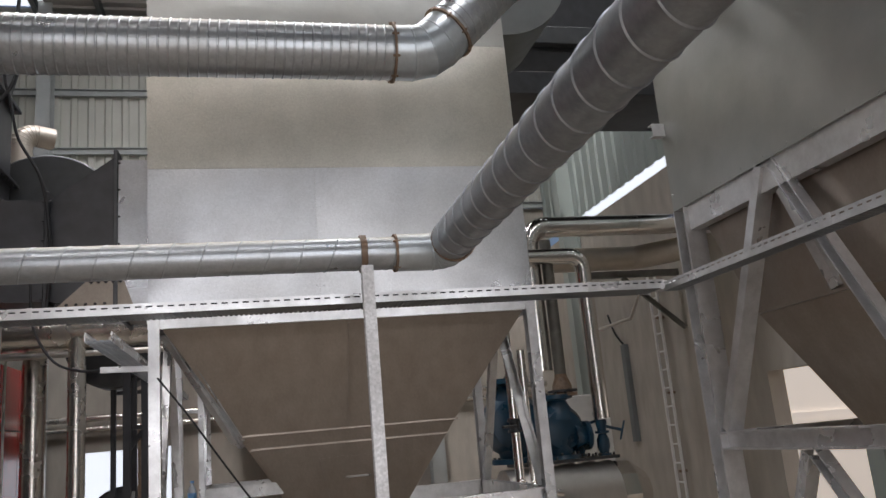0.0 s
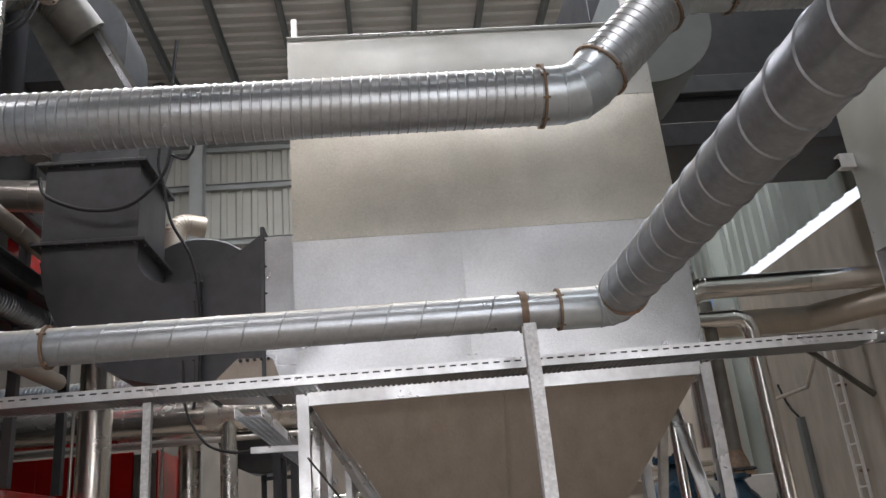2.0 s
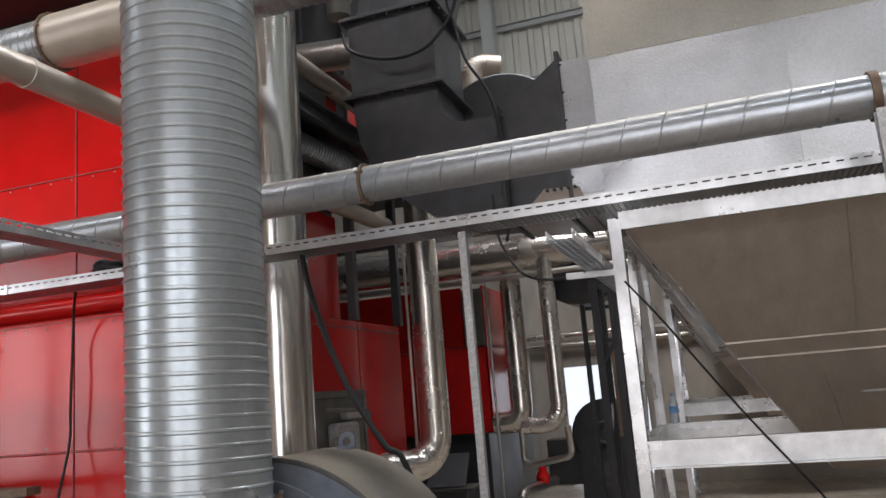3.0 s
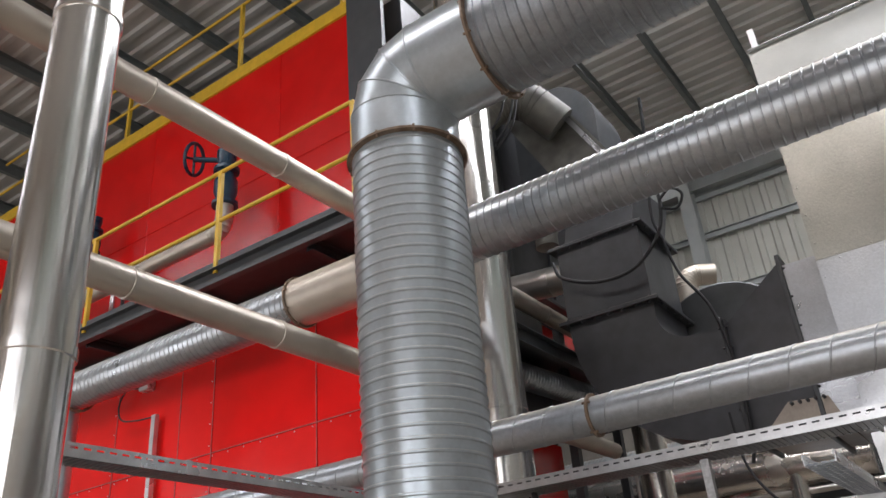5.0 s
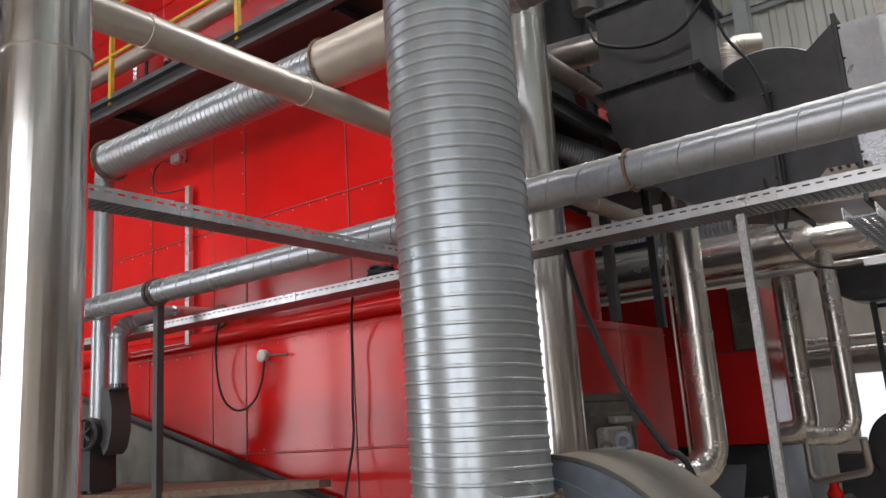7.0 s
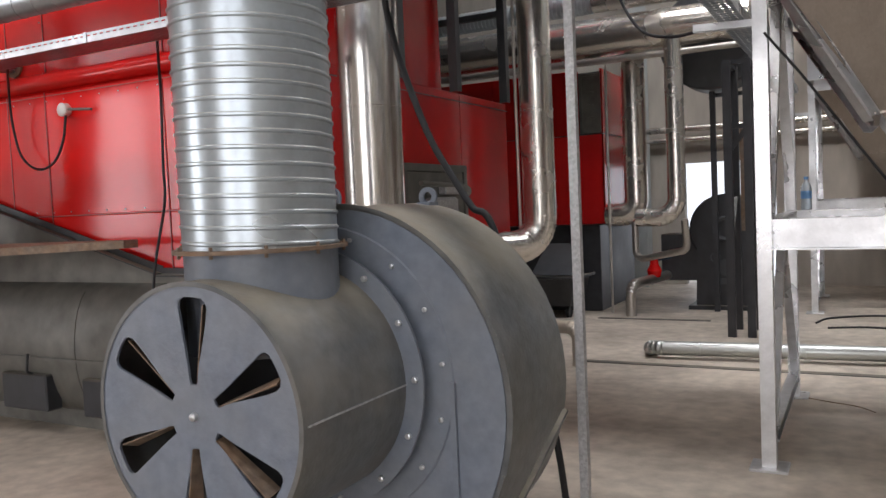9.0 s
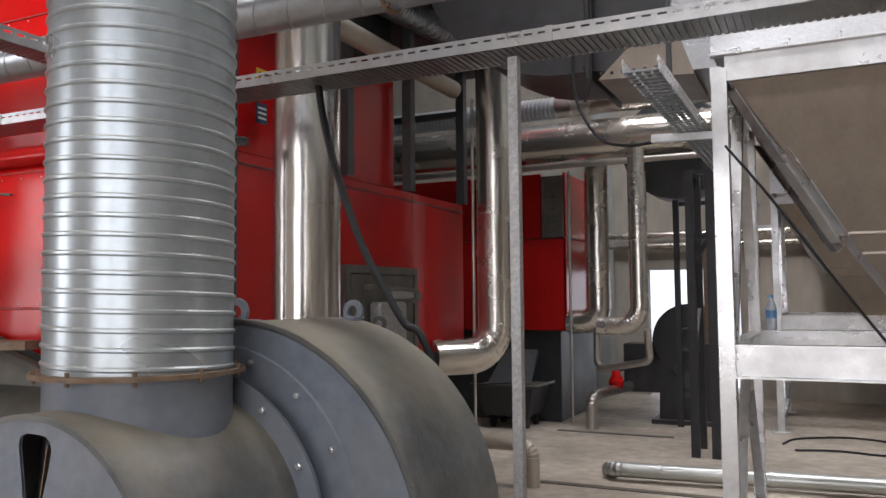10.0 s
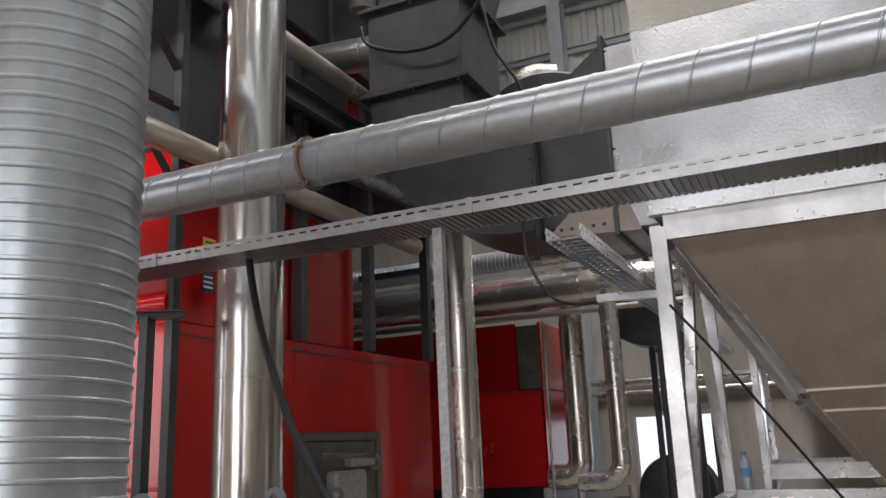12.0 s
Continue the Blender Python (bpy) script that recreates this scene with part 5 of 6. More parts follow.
for x in (-6.3, -5.0, -4.2):
    h = part("hatch", bevel(box(B(), x - 0.3, x + 0.15, 4.36, 4.48, 0.16, 0.4), 0.01), "black", tr, smooth=0)
    part("hatch_handle", pipe(B(), [(x, 4.38, 0.4), (x, 4.34, 0.42), (x + 0.02, 4.34, 0.54)], 0.009, 8, 0.02, 3), "black", h)
for x in (-7.2, -5.9, -4.6):
    part("rib", loft(B(), [[Vector((x + o, 4.6 - k * math.sin(a), 0.55 + (k + 0.23) * math.cos(a))) for a in [math.pi * (0.15 + 0.7 * i / 10) for i in range(11)]] for o in (-0.006, 0.006) for k in (0.204,)]), "grime", tr, smooth=0)

bl = thing("small_blower", "small black blower fed by two galvanised pipes", "blower", at=(-5.72, 3.9, 1.236))
BX, BY, BZ, BR = -5.747, 3.85, 1.643, 0.115
part("intake_drum", turned(B(), (BX, BY + 0.06, BZ), (0.25, -1, 0), [(0, BR - 0.015), (0, BR), (0.15, BR), (0.16, BR - 0.012), (0.145, BR - 0.02), (0.13, 0.03)], 32), "black", bl)
for a in (0.4, 1.45, 2.5, 3.55, 4.6, 5.65):
    part("vane", beam(B(), (BX + 0.035 + 0.02 * math.cos(a), BY - 0.09, BZ + 0.02 * math.sin(a)), (BX + 0.035 + BR * 0.78 * math.cos(a), BY - 0.09, BZ + BR * 0.78 * math.sin(a)), 0.024, 0.012), "black", bl, smooth=0)
part("hub", turned(B(), (BX + 0.033, BY - 0.085, BZ), (0.25, -1, 0), [(0, 0.026), (0.02, 0.024), (0.03, 0.012)], 16), "charcoal", bl)
scr = [(-5.63, 1.95), (-5.55, 1.95), (-5.505, 1.8), (-5.505, 1.65), (-5.545, 1.53), (-5.6, 1.49), (-5.65, 1.58), (-5.645, 1.77)]
part("scroll_casing", loft(B(), [[Vector((x, y, z)) for x, z in scr] for y in (3.84, 3.99)]), "charcoal", bl, smooth=50)
part("pedestal", loft(B(), [[Vector((x, y, z)) for x, y in ((-5.86 + e, 3.78), (-5.66 - e, 3.78), (-5.66 - e, 3.98), (-5.86 + e, 3.98))] for z, e in ((1.256, 0.0), (1.560, 0.01))]), "black", bl, smooth=0)
for x in (-5.82, -5.7):
    part("foot", bevel(box(B(), x - 0.03, x + 0.03, 3.8, 3.96, 1.236, 1.261), 0.004), "black", bl, smooth=0)
part("inlet_pipe", pipe(B(), [(-5.732, 3.88, 1.722), (-5.732, 3.88, 2.52)], 0.066, 20), "galv", bl)
part("outlet_collar", turned(B(), (-5.511, 3.89, 1.935), U, [(0, 0.075), (0.012, 0.075), (0.012, 0.063), (0.04, 0.063)], 24), "black", bl)
part("outlet_pipe", pipe(B(), [(-5.511, 3.89, 1.935), (-5.511, 3.89, 2.386), (-5.411, 4.25, 2.486), (-5.361, 4.68, 2.486)], 0.063, 20, 0.12, 5, 0.003), "galv_low", bl)
part("wall_flange", turned(B(), (-5.361, 4.66, 2.486), (0, -1, 0), [(0, 0.093), (0.015, 0.093)], 20), "rust", bl)


# ---- instruments and cables on the boiler front
heap = B()
for k, (w, h) in enumerate(((0.1, 0.03), (0.085, 0.05), (0.07, 0.066))):
    cable(heap, [(-3.177 + w * math.cos(a + k), 4.09 + 0.05 * math.sin(a + k), 2.367 + h + 0.008 * math.sin(3 * a)) for a in [2 * math.pi * i / 9 for i in range(10)]], 0.012, 6, 4)
tagged(solid("cable_coil", heap, "rubber", "heap of coiled black cable lying on the tray", "cable"), group="cables")
g = thing("temperature_probe", "white round temperature probe head with a hanging lead", "sensor", at=(-4.8, 4.64, 2.118))
part("head", turned(B(), (-4.8, 4.64, 2.118), (0, -1, 0), [(0, 0.03), (0.02, 0.045), (0.06, 0.045), (0.075, 0.02)], 20), "white", g)
part("stem", cyl(B(), (-4.760, 4.6, 2.118), (-4.560, 4.62, 2.103), 0.009, seg=8), "grime", g)
part("lead", cable(B(), [(-4.76, 4.58, 2.077), (-4.791, 4.57, 1.912), (-4.895, 4.57, 1.78), (-5.065, 4.57, 1.743), (-5.223, 4.57, 1.842), (-5.294, 4.57, 2.055), (-5.207, 4.5, 2.276), (-4.833, 4.25, 2.364)], 0.008), "rubber", g)
tagged(solid("hanging_cable", cable(B(), [(-3.497, 4.2, 2.411), (-3.65, 4.35, 2.384), (-3.808, 4.5, 2.27), (-3.882, 4.57, 2.097), (-3.891, 4.57, 1.879), (-3.9, 4.57, 1.665), (-3.909, 4.57, 1.462), (-3.909, 4.45, 1.0), (-3.909, 4.42, 0.4), (-3.889, 4.4, 0.01)], 0.008), "rubber", "black cable hanging from the tray before the boiler", "cable"), group="cables")
tagged(solid("hanging_cable", cable(B(), [(-2.016, 4.12, 2.327), (-1.996, 4.12, 2.209), (-1.954, 4.12, 2.047), (-1.887, 4.12, 1.853), (-1.81, 4.12, 1.666), (-1.723, 4.12, 1.516), (-1.627, 4.12, 1.371), (-1.523, 4.12, 1.252), (-1.323, 4.15, 0.5), (-1.273, 4.2, 0.02)], 0.015, 10), "rubber", "thick black cable drooping from the tray behind the fan", "cable"), group="cables")
tagged(solid("hanging_cable", cable(B(), [(-0.57, 5.18, 2.13), (-0.4, 5.19, 1.9), (-0.2, 5.2, 1.6), (0.0, 5.2, 1.31), (0.3, 5.2, 0.9), (0.6, 5.2, 0.45), (0.75, 5.22, 0.01)], 0.006), "rubber", "black cable slung across the hopper frame", "cable"), group="cables")
tagged(solid("hanging_cable", cable(B(), [(-1.5, 6.0, 2.95), (-1.45, 5.9, 2.6), (-1.3, 5.8, 2.35), (-1.1, 5.6, 2.25), (-0.9, 5.4, 2.22)], 0.009), "rubber", "black cable looping from the flue duct to the tray", "cable"), group="cables")
tagged(solid("hanging_cable", cable(B(), [(-2.58, 5.98, 4.42), (-2.5, 5.95, 4.25), (-2.2, 5.94, 4.12), (-1.9, 5.94, 4.14), (-1.68, 5.95, 4.35), (-1.62, 5.97, 4.6), (-1.64, 5.98, 4.9), (-1.6, 6.0, 5.6)], 0.014), "rubber", "black cable slung round the flue duct", "cable"), group="cables")
tagged(solid("hanging_cable", cable(B(), [(-1.66, 5.96, 4.9), (-1.7, 5.95, 4.5), (-1.66, 5.96, 4.3), (-1.6, 5.97, 4.0), (-1.45, 5.98, 3.7), (-1.38, 5.97, 3.3), (-1.38, 5.97, 2.8), (-1.42, 5.98, 2.6)], 0.011), "rubber", "black cable running down beside the flue duct", "cable"), group="cables")
tagged(solid("hanging_cable", cable(B(), [(-1.62, 5.96, 4.62), (-1.52, 5.95, 4.68), (-1.44, 5.95, 4.6), (-1.5, 5.95, 4.5), (-1.62, 5.96, 4.55)], 0.011), "rubber", "loose coil of black cable beside the flue duct", "cable"), group="cables")
jb = thing("junction_box", "small grey junction box with a looped lead", "junction box", at=(-5.85, 4.64, 3.93))
part("body", bevel(box(B(), -5.92, -5.8, 4.58, 4.665, 3.87, 3.98), 0.006), "galv_frame", jb, smooth=0)
part("lead", cable(B(), [(-5.92, 4.6, 3.9), (-6.1, 4.6, 3.93), (-6.2, 4.6, 3.82), (-6.15, 4.6, 3.68), (-5.95, 4.6, 3.63), (-5.75, 4.62, 3.62)], 0.007), "rubber", jb)
sc = thing("cable_strut", "galvanised strut carrying cables up the boiler front", "strut", at=(-5.72, 4.63, 2.33))
part("channel", beam(B(), (-5.71, 4.62, 2.3), (-5.71, 4.62, 3.63), 0.05, 0.04, "C", 0.004, up=(0, 1, 0)), "galv_frame", sc, smooth=0)
part("channel", beam(B(), (-6.5, 4.62, 2.3), (-5.68, 4.62, 2.3), 0.05, 0.04, "C", 0.004), "galv_frame", sc, smooth=0)


# ---- valves and pipe on the walkway ----
def gate_valve(x, y, z, s, label, wheel=(-1, -0.4, 0.3)):
    ob = thing("gate_valve", label, "valve", "boiler valves", at=(x, y, z))
    part("body", turned(B(), (x, y, z), (0, 0, 1), [(0, 0.1 * s), (0.03 * s, 0.1 * s), (0.03 * s, 0.06 * s), (0.12 * s, 0.09 * s), (0.22 * s, 0.09 * s), (0.3 * s, 0.055 * s), (0.31 * s, 0.1 * s), (0.34 * s, 0.1 * s), (0.34 * s, 0.06 * s), (0.45 * s, 0.08 * s), (0.5 * s, 0.08 * s)], 20), "blue", ob)
    d = Vector(wheel).normalized()
    c = Vector((x, y, z + 0.42 * s))
    part("stem", cyl(B(), c, c + d * 0.3 * s, 0.022 * s, seg=10), "blue", ob)
    u, v, _ = axes_of(d)
    hub = c + d * 0.3 * s
    bm = B()
    ring = [hub + (u * math.cos(a) + v * math.sin(a)) * 0.13 * s for a in [2 * math.pi * i / 20 for i in range(20)]]
    rows = []
    for i in range(20):
        a = 2 * math.pi * i / 20
        rad = u * math.cos(a) + v * math.sin(a)
        rows.append([hub + rad * (0.13 * s + 0.014 * s * math.cos(b)) + d * 0.014 * s * math.sin(b) for b in [2 * math.pi * k / 8 for k in range(8)]])
    loft(bm, rows + [rows[0]], caps=False)
    for k in range(4):
        a = math.pi / 2 * k + 0.4
        cyl(bm, hub, hub + (u * math.cos(a) + v * math.sin(a)) * 0.13 * s, 0.01 * s, seg=6)
    part("handwheel", bm, "blue", ob)
    return ob


gate_valve(-5.2, 4.8, 5.5, 1.2, "dark blue gate valve with handwheel on a jacketed pipe")
gate_valve(-7.55, 4.95, 5.9, 0.9, "dark blue gate valve on the upper red boiler wall", (-0.2, -1, 0.2))
jacket("walkway_pipe", [(-10.0, 4.8, 5.25), (-5.2, 4.8, 5.25), (-5.2, 4.8, 5.52)], 0.08, "pale jacketed pipe along the walkway", "insul", 0.18, 6, joints=[((x, 4.8, 5.25), (1, 0, 0)) for x in (-8.4, -7.4, -6.4)])
fr = thing("gauge_frame", "black tube frame with a gauge glass by the boiler", "gauge frame", at=(-6.9, 4.95, 4.4))
part("tube", pipe(B(), [(-7.1, 5.1, 4.5), (-7.1, 5.1, 5.5), (-6.7, 5.1, 5.55), (-6.7, 5.1, 4.5)], 0.02, 8, 0.04, 3), "black", fr)
part("glass_tube", cyl(B(), (-7.2, 5.05, 4.9), (-7.2, 5.05, 5.5), 0.03, seg=12), "steel", fr)
part("bracket", beam(B(), (-5.9, 4.5, 4.75), (-5.6, 5.2, 4.72), 0.05, 0.06, "C", 0.006), "black", fr, smooth=0)


# ---- ribbed and jacketed pipes under the side walkway ----
dk = thing("ribbed_duct", "dark ribbed flexible duct under the side walkway", "duct", at=(-2.8, 6.0, 3.55))
part("hose", helix_duct(B(), (-3.2, 4.72, 3.62), (-2.72, 7.2, 3.5), 0.1, 0.035, 0.006, 0.02, 24), "galv_dull", dk)
dk = thing("ribbed_duct", "ribbed steel duct crossing behind the boiler", "duct", at=(-4, 10.2, 3.6))
part("hose", helix_duct(B(), (-7.0, 10.2, 3.63), (-2.9, 10.2, 3.63), 0.12, 0.05, 0.007, 0.02, 24), "galv", dk)
jacket("flue_pipe", [(-3.9, 6.5, 4.62), (-2.6, 6.5, 4.5)], 0.13, "jacketed pipe entering the flue from the boiler", "steel_dull", joints=[((-2.85, 6.5, 4.52), (1, 0, -0.09))])
jacket("pale_riser", [(-2.28, 10.2, 3.72), (-2.28, 8.6, 4.0), (-2.28, 8.6, 5.1), (-2.0, 8.75, 5.08)], 0.115, "pale foil-wrapped riser with an elbow", "insul", 0.25, 7)
jacket("thin_riser", [(-2.78, 7.45, 0.0), (-2.78, 7.45, 3.1)], 0.014, "thin grey steel tube beside the boiler", "steel_dull")
jacket("thin_riser", [(-2.86, 10.45, 0.0), (-2.86, 10.45, 2.95)], 0.015, "thin grey steel tube beside the second boiler", "steel_dull")
jacket("foot_pipe", [(-2.6, 10.6, 1.1), (-2.6, 10.6, 0.62), (-1.95, 10.35, 0.75), (-1.95, 10.25, 1.1)], 0.04, "jacketed return pipe near the floor", "steel_dull", 0.1, 5)
jacket("drain_pipe", [(-2.3, 11.2, 0.4), (-2.57, 10.2, 0.36), (-2.57, 10.2, 0.0)], 0.06, "jacketed drain pipe turning into the floor", "steel_dull", 0.12, 6)
gv = thing("red_valve", "small red valve on the drain pipe", "valve", at=(-2.42, 10.75, 0.45))
part("body", turned(B(), (-2.42, 10.75, 0.4), (0, 0, 1), [(0, 0.07), (0.08, 0.09), (0.16, 0.05), (0.22, 0.05)], 16), "red", gv)
part("lever", cyl(B(), (-2.42, 10.75, 0.6), (-2.2, 10.7, 0.64), 0.012, seg=8), "blue", gv)
jacket("floor_pipe", [(-1.82, 8.2, 0.02), (-1.82, 7.86, 0.09), (2.2, 8.2, 0.09)], 0.06, "dusty jacketed pipe lying along the floor", "sheet_dark", 0.12, 6, joints=[((x, 7.86 + (x + 1.82) * 0.0846, 0.09), (1, 0.0846, 0)) for x in (-1.4, -0.6, 0.3)])
jacket("floor_pipe", [(-2.75, 7.4, 0.32), (-2.28, 7.4, 0.32), (-2.28, 7.4, 0.0)], 0.055, "short jacketed pipe bending into the floor", "insul", 0.1, 6)
bm = B()
box(bm, -2.9, -1.66, 9.97, 10.05, -0.01, 0.006)
solid("floor_slot", bm, "black", "dark steel-edged slot in the floor", "floor channel", "structure", smooth=0)
bm = B()
box(bm, -2.3, 5.0, 7.55, 7.63, -0.01, 0.006)
solid("floor_slot", bm, "black", "dark steel-edged slot in the floor", "floor channel", "structure", smooth=0)

for z, rad in ((2.36, 0.05), (2.2, 0.04)):
    jacket("wall_pipe", [(-3.6, Y1 - 0.14, z), (5.0, Y1 - 0.14, z)], rad, "pale jacketed pipe along the beige wall", "steel_pale", joints=[((x, Y1 - 0.14, z), (1, 0, 0)) for x in (-2.4, -1.2, 0.4)])

# ---- black frame tower, round casing and blower at the back ----
tw = thing("steel_tower", "black steel angle frame tower standing on the floor", "frame", at=(-1.3, 9.2, 0))
for x, y in ((-1.3, 9.06), (-1.12, 9.06), (-1.3, 9.52), (-1.12, 9.52)):
    part("leg", beam(B(), (x, y, 0), (x, y, 2.62), 0.075, 0.06, "C", 0.007), "black", tw, smooth=0)
for a, b in (((-1.3, 9.06, 2.0), (-1.12, 9.06, 2.0)), ((-1.3, 9.06, 1.75), (-1.12, 9.06, 2.0)), ((-1.3, 9.06, 2.6), (-1.3, 9.52, 2.6)), ((-1.12, 9.06, 2.6), (-1.12, 9.52, 2.6)), ((-1.3, 9.06, 2.6), (-1.12, 9.06, 2.6)), ((-1.3, 9.06, 0.9), (-1.3, 9.52, 1.4))):
    part("rung", beam(B(), a, b, 0.045, 0.045, "L", 0.006), "black", tw, smooth=0)
part("mesh_panel", box(B(), -1.24, -1.14, 9.4, 9.41, 1.0, 2.0), "rust", tw, smooth=0)
cs = thing("round_casing", "charcoal round fan casing behind the header pipe", "fan casing", at=(-1.38, 10.7, 2.5))
part("drum", turned(B(), (-1.66, 10.5, 3.12), (0, 1, 0), [(0, 0.1), (0, 0.56), (0.02, 0.58), (0.5, 0.58), (0.52, 0.1)], 40), "charcoal", cs)
for x in (-1.7, -1.12):
    part("leg", beam(B(), (x, 10.75, 0), (x, 10.75, 2.66), 0.06, 0.06, "L", 0.007), "black", cs, smooth=0)
part("cross_bar", beam(B(), (-1.74, 10.75, 2.5), (-1.08, 10.75, 2.5), 0.05, 0.05, "L", 0.007), "black", cs, smooth=0)
bw = thing("blower", "black painted blower with a pierced pedestal", "blower", at=(-1.6, 11.1, 0))
part("volute", turned(B(), (-1.63, 11.0, 0.95), (0, 1, 0), [(0, 0.12), (0, 0.4), (0.02, 0.42), (0.4, 0.42), (0.42, 0.1)], 36), "black", bw)
part("pedestal", loft(B(), [[Vector((x, y, z)) for x, z in ((-1.95, 0.04), (-1.2, 0.04), (-1.36, 0.7), (-1.82, 0.7))] for y in (10.95, 11.4)]), "black", bw, smooth=0)
part("ring", turned(B(), (-1.62, 10.925, 0.96), (0, -1, 0), [(0, 0.1), (0.02, 0.15), (0.04, 0.13), (0.03, 0.1)], 24, caps=False), "charcoal", bw)
part("port", turned(B(), (-1.62, 10.925, 0.5), (0, -1, 0), [(0, 0.1), (0.01, 0.1), (0.01, 0.08)], 20), "charcoal", bw)
part("back_plate", loft(B(), [[Vector((x, y, z)) for x, z in [(-1.97, 0.05), (-1.29, 0.05), (-1.32, 0.9)] + [(-1.63 + 0.31 * math.cos(a), 0.95 + 0.42 * math.sin(a)) for a in span(0, math.pi, 12)] + [(-1.94, 0.9)]] for y in (10.925, 10.95)]), "black", bw, smooth=0)
part("lettering_bar", box(B(), -1.76, -1.48, 10.918, 10.924, 0.3, 0.37), "charcoal", bw, "worn grey lettering bar", smooth=0)
for x in (-1.74, -1.52):
    part("pierced_port", turned(B(), (x, 10.925, 0.62), (0, -1, 0), [(0, 0.06), (0.012, 0.06), (0.012, 0.045), (0.0, 0.045)], 18, caps=False), "charcoal", bw)
part("outlet_duct", bevel(box(B(), -2.4, -1.9, 11.05, 11.45, 0.33, 0.9), 0.01), "black", bw, smooth=0)
part("base_plate", bevel(box(B(), -2.05, -1.1, 10.85, 11.5, 0, 0.05), 0.005), "black", bw, smooth=0)
bn = thing("ash_cart", "black steel ash cart with a tilted lid", "cart", at=(-3.45, 10.2, 0))
part("tub", loft(B(), [[Vector(p) for p in ((-3.72, 9.9, 0.14), (-3.2, 9.9, 0.14), (-3.2, 10.4, 0.14), (-3.72, 10.4, 0.14))], [Vector(p) for p in ((-3.8, 9.82, 0.48), (-3.12, 9.82, 0.48), (-3.12, 10.42, 0.48), (-3.8, 10.42, 0.48))]]), "black", bn, smooth=0)
part("lid", loft(B(), [[Vector(p) for p in ((-3.7, 9.95, 0.5), (-3.2, 9.95, 0.5), (-3.25, 10.4, 0.85), (-3.65, 10.4, 0.85))], [Vector(p) for p in ((-3.7, 10.0, 0.5), (-3.2, 10.0, 0.5), (-3.25, 10.42, 0.8), (-3.65, 10.42, 0.8))]]), "charcoal", bn, smooth=0)
part("rim", pipe(B(), [(-3.85, 9.8, 0.48), (-3.07, 9.8, 0.48), (-3.07, 10.42, 0.48)], 0.02, 8, 0.04, 3), "black", bn)
for x, y in ((-3.65, 9.98), (-3.25, 9.98), (-3.65, 10.3), (-3.25, 10.3)):
    part("castor", turned(B(), (x - 0.02, y, 0.07), (1, 0, 0), [(0, 0.05), (0, 0.07), (0.04, 0.07), (0.04, 0.05)], 16), "rubber", bn)

# ---- water bottle on the frame ----
wb = thing("water_bottle", "clear plastic water bottle with a blue cap and label", "bottle", at=(-0.5, 6.84, 1.245))
part("body", turned(B(), (-0.5, 6.84, 1.245), U, [(0, 0.025), (0.004, 0.032), (0.02, 0.033), (0.07, 0.031), (0.075, 0.033), (0.14, 0.033), (0.17, 0.024), (0.185, 0.013), (0.2, 0.013)], 20), "bottle", wb)
part("cap", cyl(B(), (-0.5, 6.84, 1.445), (-0.5, 6.84, 1.463), 0.015, seg=14), "label_blue", wb)
part("label_band", turned(B(), (-0.5, 6.84, 1.32), U, [(0, 0.0335), (0.05, 0.0335)], 20, caps=False), "label_blue", wb)

# ---- pump group by the plastered wall ----
def pump(x, y, z, s, label):
    ob = thing("pump", label, "pump", "blue pumps", at=(x, y, z))
    part("volute", turned(B(), (x, y - 0.16 * s, z + 0.3 * s), (0, 1, 0), [(0, 0.08 * s), (0.03 * s, 0.2 * s), (0.14 * s, 0.26 * s), (0.22 * s, 0.25 * s), (0.32 * s, 0.08 * s)], 28), "blue", ob)
    part("throat", turned(B(), (x, y, z + 0.4 * s), (0, 0, 1), [(0, 0.17 * s), (0.12 * s, 0.14 * s), (0.2 * s, 0.1 * s), (0.22 * s, 0.17 * s), (0.26 * s, 0.17 * s)], 24), "blue", ob)
    part("nozzle", turned(B(), (x + 0.12 * s, y - 0.05, z + 0.22 * s), (1, 0, 0), [(0, 0.15 * s), (0.13 * s, 0.1 * s), (0.13 * s, 0.15 * s), (0.17 * s, 0.15 * s)], 24), "blue", ob)
    part("foot", turned(B(), (x, y, z), (0, 0, 1), [(0, 0.19 * s), (0.04 * s, 0.19 * s), (0.04 * s, 0.12 * s), (0.2 * s, 0.16 * s)], 24), "blue", ob)
    studs("bolt", [(x + 0.15 * s * math.cos(a), y + 0.15 * s * math.sin(a), z + 0.65 * s) for a in span(0, 2 * math.pi, 8)], (0, 0, 1), ob, "black", 0.016, 0.035)
    studs("bolt", [(x + 0.165 * s * math.cos(a), y + 0.165 * s * math.sin(a), z + 0.03 * s) for a in span(0, 2 * math.pi, 8)], (0, 0, 1), ob, "black", 0.016, 0.03)
    return ob


